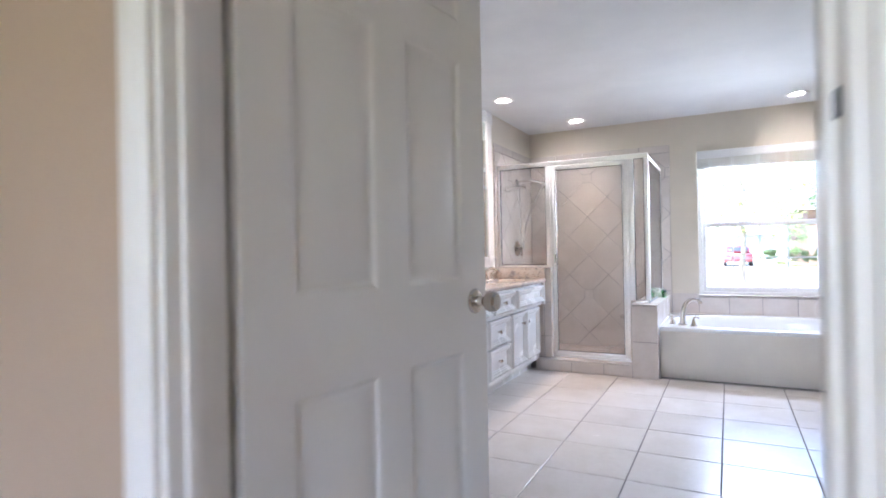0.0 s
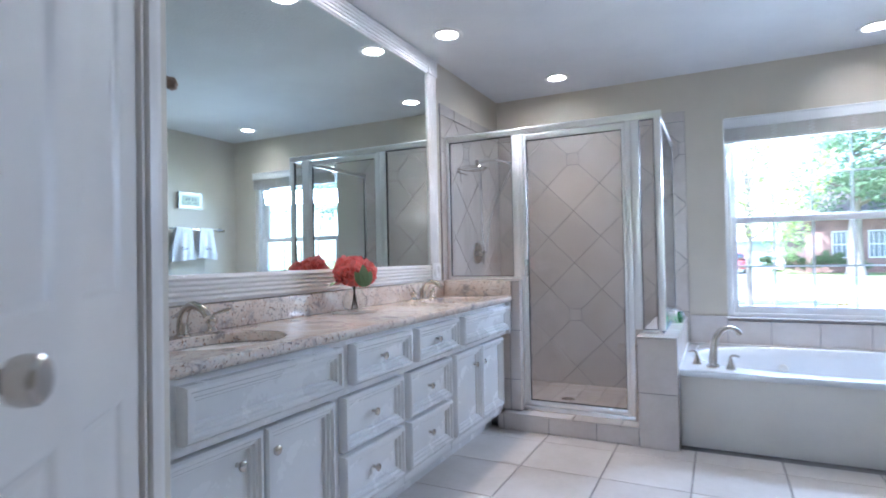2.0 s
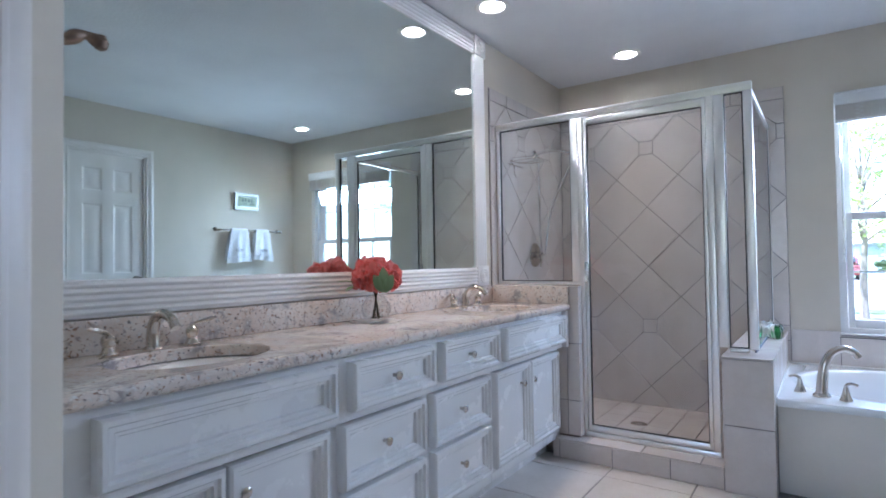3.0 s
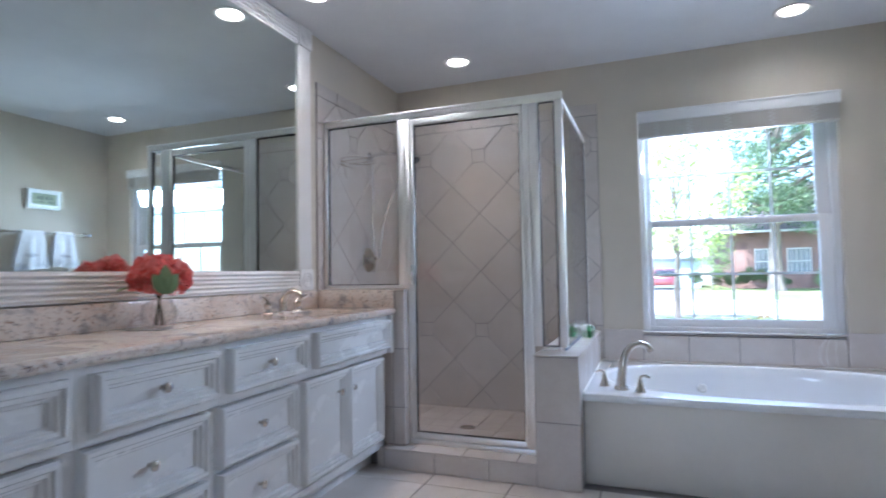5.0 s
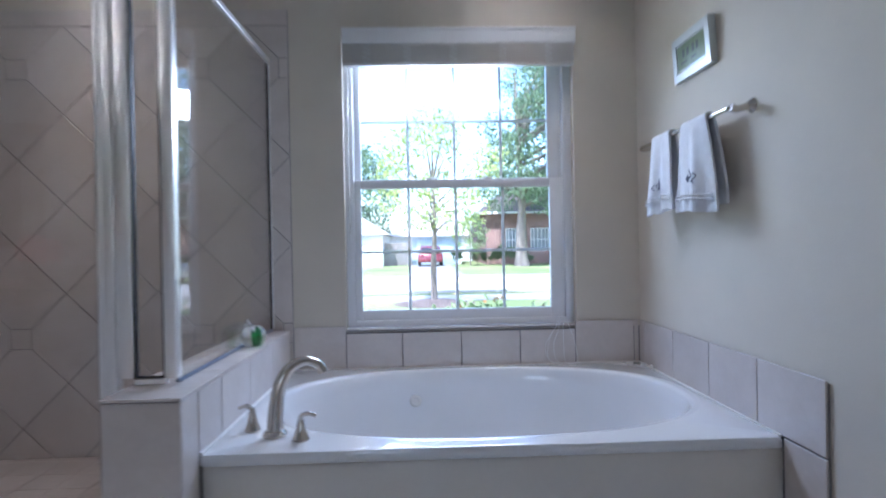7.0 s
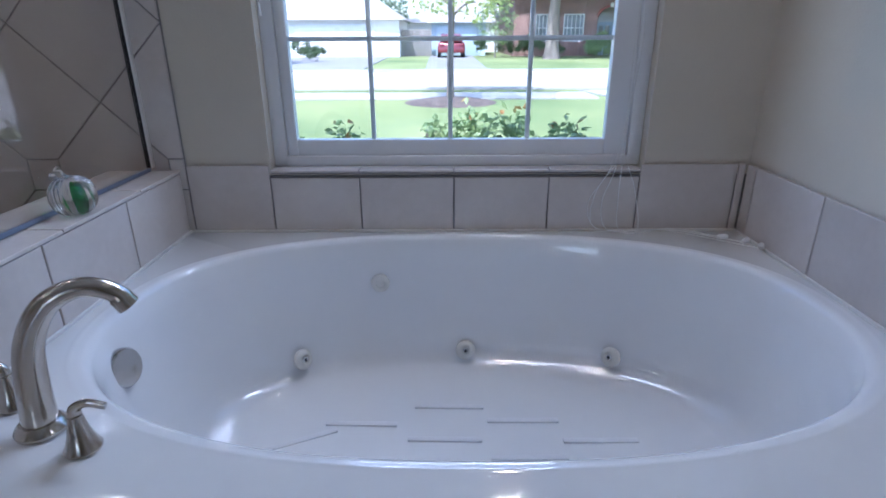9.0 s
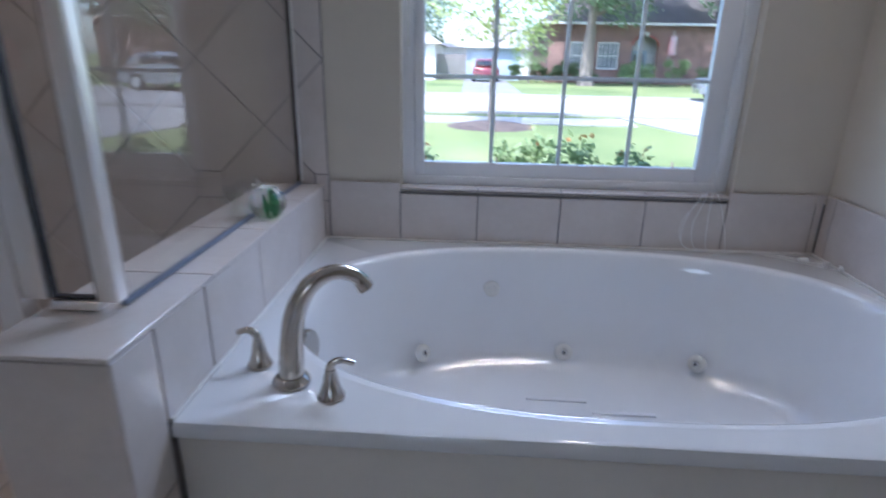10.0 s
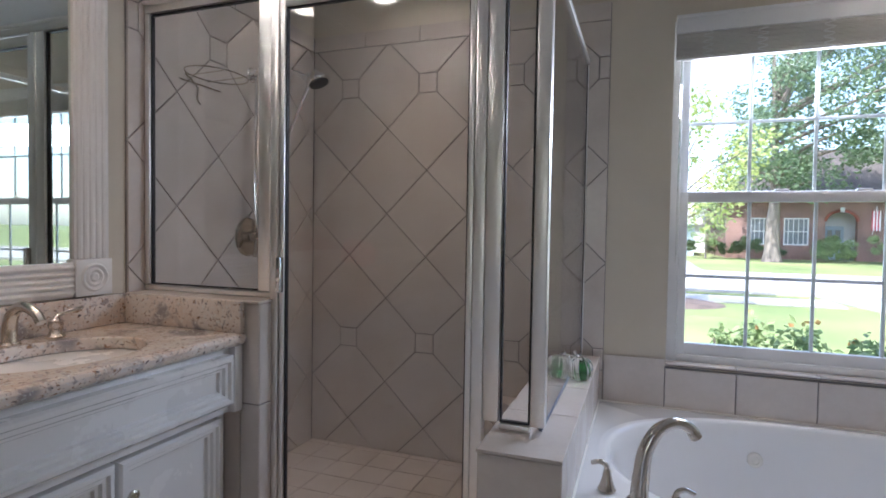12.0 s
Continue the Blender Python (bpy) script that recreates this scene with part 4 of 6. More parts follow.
part("bracket", tube(curve_points([(0.005, -0.06, 0.02), (0.004, 0.0, -0.015), (0.004, 0.0, -0.06), (0.02, 0.0, -0.085)], 6), 0.0035, 6), NICKEL, caddy)
part("wire", tube([(0.006, -0.09, -0.005), (0.006, 0.12, -0.005)], 0.0028, 6), NICKEL, caddy)
for dy in (-0.05, 0.05):
    part("wire", tube([(0.006, dy, 0.015), (0.19, dy, 0.02)], 0.0022, 6), NICKEL, caddy)
b = bmesh.new()
tri_pts = ((KX0 + 0.004, YB - 0.012), (KX0 - 0.30, YB - 0.012), (KX0 + 0.004, YB - 0.31))
lo = [b.verts.new((*p, 0.36)) for p in tri_pts]
hi = [b.verts.new((*p, 0.40)) for p in tri_pts]
b.faces.new(lo[::-1])
b.faces.new(hi)
for k in range(3):
    b.faces.new((lo[k], lo[(k + 1) % 3], hi[(k + 1) % 3], hi[k]))
bmesh.ops.recalc_face_normals(b, faces=b.faces)
bmesh.ops.bevel(b, geom=b.edges[:], offset=0.003, segments=2, affect="EDGES")
structure("shower_seat", b, WALL_TILE, "small beige corner seat in the shower", "shower seat")
drain = thing("shower_drain", Matrix.Translation((-0.05, 6.02, 0.054)), "round metal shower drain in the tiled floor", "drain")
part("grate", lathe([(0, 0.0), (0.046, 0.0), (0.050, -0.003), (0.050, -0.008)], 28), NICKEL, drain)
for k in range(6):
    a = k * math.pi / 3
    part("slot", lathe([(0, 0.0015), (0.006, 0.001), (0.007, -0.001)], 10, Matrix.Translation((0.028 * math.cos(a), 0.028 * math.sin(a), 0))), DARK, drain)

# glass ornament on the low wall
def glass_ornament(x, y, z, rz):
    """A ribbed glass gourd: clear swirled body, green core, a knotted stem."""
    j = thing("glass_ornament", Matrix.Translation((x, y, z)) @ pose(0, 0, 0, 0, 0, rz), "ribbed clear glass gourd ornament with a green core", "ornament")
    prof = [(0.0, 0.002), (0.022, 0.0), (0.036, 0.008), (0.045, 0.026), (0.046, 0.046), (0.040, 0.066), (0.026, 0.080), (0.012, 0.083), (0.0, 0.080)]
    bb = lathe([(p.x, p.y) for p in curve_points([(r, h, 0) for r, h in prof], 4)], 84)
    for v in bb.verts:
        a = math.atan2(v.co.y, v.co.x)
        k = 1 + 0.055 * math.sin(12 * a + 38 * v.co.z)
        v.co.x *= k
        v.co.y *= k
    part("body", bb, CLEAR, j, "swirled clear glass body")
    core = lathe([(0, 0.010), (0.010, 0.012), (0.016, 0.030), (0.013, 0.052), (0.006, 0.064), (0, 0.066)], 20, Matrix.Translation((0.010, 0, 0)))
    part("core", core, GREEN_GLASS, j, "deep green glass core")
    part("stem", tube(curve_points([(-0.006, 0, 0.078), (-0.014, 0, 0.090), (-0.020, 0.003, 0.098), (-0.014, 0.004, 0.106)], 5), [0.009 - 0.0003 * i for i in range(16)], 10), CLEAR, j)
    part("leaf", lathe([(0, 0.010), (0.006, 0.007), (0.008, 0.0), (0.005, -0.007), (0, -0.009)], 12, Matrix.Translation((-0.030, 0.002, 0.084))), CLEAR, j, "small clear glass leaf")
    return j


glass_ornament(0.6965, 6.080, KZ + 0.001, 20)

# ---- vanity ----
VY0, VY1 = 2.895, PY0
UX, LX = -0.275, -0.322      # faces of the upper and lower frames
CT = 0.842                   # worktop height
STEPS = ((0.007, 0.007), (0.010, 0.001), (0.005, -0.009), (0.010, 0.0), (0.005, -0.008), (0.007, -0.002), (0.004, -0.009))


def front_at(x):
    """Local frame for fronts: local x runs along +y, front towards +x."""
    return Matrix(((0, -1, 0, x), (1, 0, 0, 0), (0, 0, 1, 0), (0, 0, 0, 1)))


def cabinet_front(parent, name, y0, y1, z0, z1, x, thick=0.028):
    bb = panelled([0, y1 - y0], [0, z1 - z0], {(0, 0)}, thick, STEPS, False)
    bmesh.ops.bevel(bb, geom=[e for e in bb.edges if e.is_boundary is False and all(abs(v.co.y) < 1e-6 and (v.co.x in (0, y1 - y0) or v.co.z in (0, z1 - z0)) for v in e.verts)], offset=0.0015, segments=1, affect="EDGES")
    ob = part(name, bb, CABINET, parent)
    ob.matrix_basis = front_at(x + thick) @ Matrix.Translation((y0, 0, z0))
    return ob


def small_knob(parent, w, h):
    k = part("knob", lathe([(0, 0), (0.0075, 0), (0.006, 0.004), (0.0055, 0.012), (0.012, 0.017), (0.0155, 0.022), (0.015, 0.027), (0.009, 0.031), (0, 0.032)], 18), NICKEL, parent, "brushed nickel knob")
    k.matrix_basis = Matrix.Translation((w, 0.0195, h)) @ pose(0, 0, 0, 90, 0, 0)


def cabinet(name, y0, y1, label):
    c = thing(name, Matrix.Identity(4), label, "cabinet", "vanity cabinets")
    bb = box(XL + 0.002, y0, 0.095, LX, y1, 0.600)
    part("body", bb, CABINET, c)
    part("upper_body", box(XL + 0.002, y0, 0.602, UX, y1, CT - 0.037), CABINET, c)
    part("toe_kick", box(XL + 0.002, y0, 0.0, LX - 0.075, y1, 0.094), CABINET, c)
    part("base_moulding", box(LX + 0.0005, y0, 0.095, LX + 0.010, y1, 0.135, 0.004), CABINET, c)
    return c


left_cab = cabinet("vanity_cabinet", VY0, 3.655, "white painted sink cabinet with two raised-moulding doors")
cabinet_front(left_cab, "false_front", 2.975, 3.625, 0.632, 0.782, UX)
for y0, y1, ky in ((2.925, 3.288, 0.278), (3.298, 3.635, 0.046)):
    d = cabinet_front(left_cab, "door", y0, y1, 0.150, 0.582, LX)
    small_knob(d, ky, 0.352)
mid_a = cabinet("drawer_cabinet", 3.656, 4.138, "white painted three-drawer vanity unit with nickel knobs")
mid_b = cabinet("drawer_cabinet", 4.139, 4.622, "white painted three-drawer vanity unit with nickel knobs")
for c, y0, y1 in ((mid_a, 3.690, 4.118), (mid_b, 4.168, 4.600)):
    for n, (z0, z1, x) in enumerate(((0.632, 0.782, UX), (0.378, 0.582, LX), (0.150, 0.362, LX))):
        d = cabinet_front(c, "drawer_front", y0, y1, z0, z1, x)
        small_knob(d, (y1 - y0) / 2, (z1 - z0) / 2)
right_cab = cabinet("vanity_cabinet", 4.623, VY1 - 0.004, "white painted sink cabinet with two raised-moulding doors")
cabinet_front(right_cab, "false_front", 4.665, 5.352, 0.632, 0.782, UX)
part("end_stile", box(UX + 0.0005, 5.360, 0.604, UX + 0.028, 5.394, CT - 0.038, 0.002), CABINET, right_cab)
for y0, y1, ky in ((4.645, 4.995, 0.285), (5.005, 5.355, 0.04)):
    d = cabinet_front(right_cab, "door", y0, y1, 0.150, 0.582, LX)
    small_knob(d, ky, 0.332)

# worktop with two oval cut-outs
SINKS = ((-0.475, 3.31), (-0.475, 4.99))
SA, SB = 0.165, 0.215
top = thing("worktop", Matrix.Identity(4), "pale speckled granite worktop with rounded front edge", "worktop")
CX0, CX1 = XL + 0.004, -0.236


def slab_piece(y0, y1, cy):
    """One length of worktop round a sink cut-out, or plain."""
    bb = bmesh.new()
    edge = [(CX1 - 0.016, CT), (CX1 - 0.006, CT - 0.003), (CX1, CT - 0.011), (CX1, CT - 0.019), (CX1 - 0.004, CT - 0.028), (CX1 - 0.014, CT - 0.036), (CX1 - 0.045, CT - 0.036)]
    xs_edge = CX1 - 0.016
    if cy is None:
        q = [bb.verts.new(p) for p in ((CX0, y0, CT), (xs_edge, y0, CT), (xs_edge, y1, CT), (CX0, y1, CT))]
        bb.faces.new(q)
    else:
        n = 64
        cx = SINKS[0][0]
        ang = [2 * math.pi * k / n for k in range(n)]
        outer, hole, lip = [], [], []
        pts = []
        for a in ang:
            c, s = math.cos(a), math.sin(a)
            rx = ((xs_edge if c > 0 else CX0) - cx) / c if abs(c) > 1e-9 else 1e9
            ry = ((y1 if s > 0 else y0) - cy) / s if abs(s) > 1e-9 else 1e9
            r = min(rx, ry)
            pts.append([cx + c * r, cy + s * r])
        for qx in (CX0, xs_edge):
            for qy in (y0, y1):
                k = min(range(n), key=lambda i: (pts[i][0] - qx) ** 2 + (pts[i][1] - qy) ** 2)
                pts[k] = [qx, qy]
        outer = [bb.verts.new((*p, CT)) for p in pts]
        h0 = [bb.verts.new((cx + (SA + 0.003) * math.cos(a), cy + (SB + 0.003) * math.sin(a), CT)) for a in ang]
        h1 = [bb.verts.new((cx + SA * math.cos(a), cy + SB * math.sin(a), CT - 0.004)) for a in ang]
        h2 = [bb.verts.new((cx + SA * math.cos(a), cy + SB * math.sin(a), CT - 0.034)) for a in ang]
        for r0, r1 in ((outer, h0), (h0, h1), (h1, h2)):
            for k in range(n):
                bb.faces.new((r0[k], r0[(k + 1) % n], r1[(k + 1) % n], r1[k]))
    rows = [[bb.verts.new((x, y, z)) for x, z in edge] for y in (y0, y1)]
    for k in range(len(edge) - 1):
        bb.faces.new((rows[0][k], rows[1][k], rows[1][k + 1], rows[0][k + 1]))
    bmesh.ops.recalc_face_normals(bb, faces=bb.faces)
    return bb


b = slab_piece(VY0 + 0.002, 3.72, 3.31)
b = merge(b, slab_piece(3.72, 4.58, None))
b = merge(b, slab_piece(4.58, VY1 - 0.002, 4.99))
bmesh.ops.remove_doubles(b, verts=b.verts, dist=1e-5)
bmesh.ops.recalc_face_normals(b, faces=b.faces)
part("slab", b, GRANITE, top)
part("backsplash", box(CX0, VY0 + 0.002, CT + 0.001, CX0 + 0.020, VY1 - 0.002, 0.940, 0.002), GRANITE, top)
part("side_splash", box(CX0 + 0.0205, VY1 - 0.022, CT + 0.001, -0.243, VY1 - 0.002, 0.940, 0.002), GRANITE, top)

for cx, cy in SINKS:
    s = thing("sink", Matrix.Translation((cx, cy, CT)), "white oval undermount porcelain sink", "sink", "vanity sinks")
    bb = bmesh.new()
    prof = [(1.06, -0.0365), (1.02, -0.0365), (0.985, -0.045), (0.94, -0.075), (0.84, -0.115), (0.62, -0.145), (0.30, -0.155), (0.09, -0.158)]
    rings = [[bb.verts.new((k * SA * math.cos(a), k * SB * math.sin(a), z)) for a in (2 * math.pi * i / 56 for i in range(56))] for k, z in prof]
    for r0, r1 in zip(rings, rings[1:]):
        for i in range(56):
            bb.faces.new((r0[i], r0[(i + 1) % 56], r1[(i + 1) % 56], r1[i]))
    bb.faces.new(rings[-1])
    bmesh.ops.recalc_face_normals(bb, faces=bb.faces)
    part("bowl", bb, PORCELAIN, s)
    part("drain", lathe([(0, 0.002), (0.018, 0.002), (0.024, 0.0), (0.024, -0.004)], 20, Matrix.Translation((0, 0, -0.156))), NICKEL, s, "nickel drain")


def basin_faucet(x, y):
    f = thing("sink_faucet", Matrix.Translation((x, y, CT + 0.0005)), "brushed nickel widespread sink faucet with two levers", "faucet", "sink faucets")
    part("spout_base", lathe([(0, 0), (0.026, 0), (0.027, 0.005), (0.022, 0.011), (0, 0.012)], 24), NICKEL, f)
    pts = curve_points([(0, 0, 0.006), (0.0, 0, 0.055), (0.018, 0, 0.092), (0.055, 0, 0.108), (0.100, 0, 0.094), (0.122, 0, 0.070)], 7)
    n = len(pts)
    part("spout", tube(pts, [0.019 - 0.006 * min(1, 1.4 * i / n) for i in range(n)], 16), NICKEL, f)
    for sg in (-1, 1):
        h = part("handle_base", lathe([(0, 0), (0.025, 0), (0.026, 0.005), (0.018, 0.012), (0.015, 0.024), (0.020, 0.036), (0.019, 0.050), (0.010, 0.058), (0, 0.060)], 22, Matrix.Translation((0, 0.12 * sg, 0))), NICKEL, f)
        pts = curve_points([(0, 0.12 * sg, 0.056), (0.006, 0.13 * sg, 0.066), (0.016, 0.155 * sg, 0.074), (0.024, 0.185 * sg, 0.082)], 5)
        part("lever", tube(pts, [0.007, 0.007, 0.006, 0.0055, 0.005, 0.005, 0.0055, 0.006, 0.0065, 0.007, 0.0072, 0.007, 0.0065, 0.006, 0.005, 0.003][:len(pts)], 10), NICKEL, h)
    part("lift_rod", tube([(-0.022, 0, 0.0), (-0.022, 0, 0.07)], 0.003, 8), NICKEL, f)


basin_faucet(-0.665, 3.30)
basin_faucet(-0.665, 4.99)

# ---- mirror ----
mir = thing("wall_mirror", Matrix.Identity(4), "large wall mirror in a fluted white frame with corner blocks", "mirror")
MY0, MY1, MZ0, MZ1 = 2.90, 5.325, 0.945, 2.425
FW = 0.115
part("glass", box(XL + 0.002, MY0 + 0.02, MZ0 + 0.02, XL + 0.008, MY1 - FW + 0.01, MZ1 - 0.02), MIRROR, mir, "silvered mirror glass")


def fluted(y0, y1, z0, z1, along_y):
    """One moulding with rounded flutes, extruded along its length."""
    w = (z1 - z0) if along_y else (y1 - y0)
    prof = [(0.0, 0.001), (0.0, 0.018)]
    for k in range(5):
        a, c = w * (0.06 + 0.18 * k), w * (0.06 + 0.18 * k + 0.16)
        prof += [(a, 0.0195), (a + 0.003, 0.0235), ((a + c) / 2, 0.0255), (c - 0.003, 0.0235), (c, 0.0195)]
    prof += [(w, 0.018), (w, 0.001)]
    bb = bmesh.new()
    ends = [[bb.verts.new((XL + d, t if along_y else y0 + p, z0 + p if along_y else t)) for p, d in prof] for t in ((y0, y1) if along_y else (z0, z1))]
    n = len(prof)
    for k in range(n):
        bb.faces.new((ends[0][k], ends[1][k], ends[1][(k + 1) % n], ends[0][(k + 1) % n]))
    bb.faces.new(ends[0])
    bb.faces.new(ends[1][::-1])
    bmesh.ops.recalc_face_normals(bb, faces=bb.faces)
    return bb


part("bottom_rail", fluted(MY0, MY1 - FW - 0.001, MZ0, MZ0 + FW - 0.01, True), WHITE, mir, "white fluted moulding")
part("top_rail", fluted(MY0, MY1 - FW - 0.001, MZ1 - FW, MZ1, True), WHITE, mir, "white fluted moulding")
part("side_rail", fluted(MY1 - FW, MY1, MZ0 + FW + 0.001, MZ1 - FW - 0.001, False), WHITE, mir, "white fluted moulding")
for z0 in (MZ0, MZ1 - FW):
    blk = part("corner_block", box(XL + 0.001, MY1 - FW - 0.004, z0, XL + 0.030, MY1 + 0.004, z0 + FW, 0.003), WHITE, mir)
    part("rosette", lathe([(0, 0.003), (0.010, 0.004), (0.016, 0.0), (0.024, 0.005), (0.031, 0.001), (0.040, 0.006), (0.046, 0.0)], 28,
                          Matrix.Translation((XL + 0.030, MY1 - FW / 2, z0 + FW / 2)) @ TO_ROOM), WHITE, blk, "turned rosette")

# decorative bracket high on the alcove wall
hook = thing("wall_bracket", Matrix.Translation((-0.335, 2.894, 1.53)), "small aged bronze bracket with a scrolled end", "wall bracket")
BRONZE = material("aged_bronze", (0.30, 0.22, 0.16), 0.4, 0.8, vary=0.15, scale=20)
part("plate", lathe([(0, 0.008), (0.022, 0.006), (0.026, 0.0)], 20, pose(0, 0, 0, -90, 0, 0)), BRONZE, hook)
part("arm", tube(curve_points([(0, 0, 0), (-0.002, 0.05, 0.02), (0, 0.09, 0.045), (0, 0.12, 0.04)], 5), [0.012 + 0.003 * math.sin(i) for i in range(16)], 10), BRONZE, hook)
part("finial", lathe([(0, -0.02), (0.012, -0.014), (0.016, 0.0), (0.010, 0.014), (0, 0.018)], 14, Matrix.Translation((0, 0.125, 0.04))), BRONZE, hook)

# ---- flowers in a glass bowl ----
VX, VYY = -0.605, 4.195
doily = thing("doily", Matrix.Translation((VX, VYY, CT + 0.001)), "cream scalloped doily under the vase", "doily")
b = bmesh.new()
n = 96
c0 = b.verts.new((0, 0, 0.0024))
rim = [b.verts.new(((0.105 + 0.008 * math.cos(12 * a)) * math.cos(a), (0.105 + 0.008 * math.cos(12 * a)) * math.sin(a), 0.0016 + 0.001 * math.sin(5 * a))) for a in (2 * math.pi * k / n for k in range(n))]
low = [b.verts.new((v.co.x, v.co.y, 0.0)) for v in rim]
for k in range(n):
    b.faces.new((c0, rim[k], rim[(k + 1) % n]))
    b.faces.new((rim[k], low[k], low[(k + 1) % n], rim[(k + 1) % n]))
part("cloth", b, DOILY, doily)
vase = thing("flower_vase", Matrix.Translation((VX, VYY, CT + 0.0036)) @ Matrix.Scale(0.88, 4), "round clear glass bowl vase half full of water", "vase")
part("bowl", lathe([(0, 0.0), (0.034, 0.0), (0.058, 0.018), (0.072, 0.050), (0.066, 0.082), (0.046, 0.106), (0.042, 0.116), (0.039, 0.116), (0.043, 0.104), (0.062, 0.080), (0.068, 0.050), (0.055, 0.021), (0.032, 0.004), (0, 0.004)], 40), THIN_CLEAR, vase)
fl = thing("silk_flowers", Matrix.Translation((VX, VYY, CT + 0.012)) @ Matrix.Diagonal((0.78, 0.78, 0.97, 1)), "coral red silk peonies with green leaves in the vase", "flowers")
rng = random.Random(7)
for k in range(6):
    a = k * 1.05
    part("stem", tube(curve_points([(0.02 * math.cos(a + 2), 0.02 * math.sin(a + 2), 0.0), (0.005 * math.cos(a), 0.005 * math.sin(a), 0.10), (0.04 * math.cos(a), 0.05 * math.sin(a), 0.165)], 4), 0.0028, 6), STEM, fl)


def bloom(cx, cy, cz, r):
    bb = bmesh.new()
    for i in range(130):
        ph = math.acos(1 - 1.75 * (i + 0.5) / 130)
        th = i * 2.39996
        d = Vector((math.sin(ph) * math.cos(th), math.sin(ph) * math.sin(th), math.cos(ph)))
        side = d.orthogonal().normalized()
        side.rotate(Matrix.Rotation(rng.uniform(0, 6.28), 3, d))
        upv = d.cross(side)
        base = d * r * rng.uniform(0.45, 0.68)
        w, hgt = r * rng.uniform(0.28, 0.42), r * rng.uniform(0.34, 0.52)
        tip = base + (d * 0.85 + upv * rng.uniform(-0.5, 0.5)).normalized() * hgt
        cup = d * w * 0.25
        q = [bb.verts.new(base - side * w * 0.4), bb.verts.new(base + side * w * 0.4), bb.verts.new((base + tip) / 2 + side * w + cup),
             bb.verts.new(tip + side * w * 0.5 - d * rng.uniform(0, 0.2) * r), bb.verts.new(tip + d * 0.06 * r), bb.verts.new(tip - side * w * 0.5 - d * rng.uniform(0, 0.2) * r),
             bb.verts.new((base + tip) / 2 - side * w + cup)]
        bb.faces.new((q[0], q[1], q[2], q[6]))
        bb.faces.new((q[2], q[3], q[4]))
        bb.faces.new((q[6], q[2], q[4]))
        bb.faces.new((q[6], q[4], q[5]))
    bmesh.ops.translate(bb, vec=(cx, cy, cz), verts=bb.verts)
    return bb


for cx, cy, cz, r in ((0.045, -0.055, 0.175, 0.070), (0.040, 0.062, 0.172, 0.068), (-0.050, -0.02, 0.19, 0.072), (0.01, 0.01, 0.205, 0.060), (-0.02, 0.08, 0.175, 0.055), (-0.01, -0.095, 0.165, 0.05)):
    part("bloom", bloom(cx, cy, cz, r), PETAL, fl, "coral peony bloom")


def leaf_blade(m, length, width):
    bb = bmesh.new()
    rows = []
    for i in range(7):
        t = i / 6
        w = width * math.sin(math.pi * min(1, t * 0.92 + 0.06)) ** 0.8
        y = -0.25 * length * t * t
        rows.append([bb.verts.new((-w, t * length, y + 0.15 * w)), bb.verts.new((0, t * length, y)), bb.verts.new((w, t * length, y + 0.15 * w))])
    for r0, r1 in zip(rows, rows[1:]):
        bb.faces.new((r0[0], r0[1], r1[1], r1[0]))
        bb.faces.new((r0[1], r0[2], r1[2], r1[1]))
    bmesh.ops.transform(bb, matrix=m, verts=bb.verts)
    return bb


# a three-lobed leaf before the blooms
for turn, ln, wd in ((0, 0.100, 0.030), (38, 0.085, 0.026), (-38, 0.085, 0.026)):
    part("leaf", leaf_blade(pose(0.128, -0.080, 0.120, 94, 0, 53) @ pose(0, 0, 0, 0, 0, turn), ln, wd), SILK_LEAF, fl, "dusty green silk leaf")
for (p, rx, ry, rz, ln, wd) in (((-0.04, -0.10, 0.15), 20, 0, 150, 0.11, 0.022), ((-0.03, -0.11, 0.14), 5, 0, 185, 0.09, 0.02), ((-0.07, 0.05, 0.14), 25, 0, 60, 0.09, 0.022)):
    part("leaf", leaf_blade(Matrix.Translation(p) @ pose(0, 0, 0, rx, ry, rz), ln, wd), SILK_LEAF, fl, "dusty green silk leaf")

# ---- towel bar, towels, wall clock ----
BX, BZ = XR - 0.072, 1.435
rail = thing("towel_bar", Matrix.Identity(4), "brushed nickel towel bar on the painted wall", "towel bar")
part("bar", tube([(BX, 5.585, BZ), (BX, 6.285, BZ)], 0.008, 14), NICKEL, rail)
for y in (5.575, 6.295):
    part("post", tube(curve_points([(XR - 0.001, y, BZ + 0.006), (XR - 0.02, y, BZ + 0.004), (XR - 0.05, y, BZ - 0.004), (BX, y, BZ)], 4), [0.024, 0.022, 0.018, 0.014, 0.012, 0.011, 0.011, 0.011, 0.012, 0.012, 0.012, 0.013, 0.013], 14), NICKEL, rail)


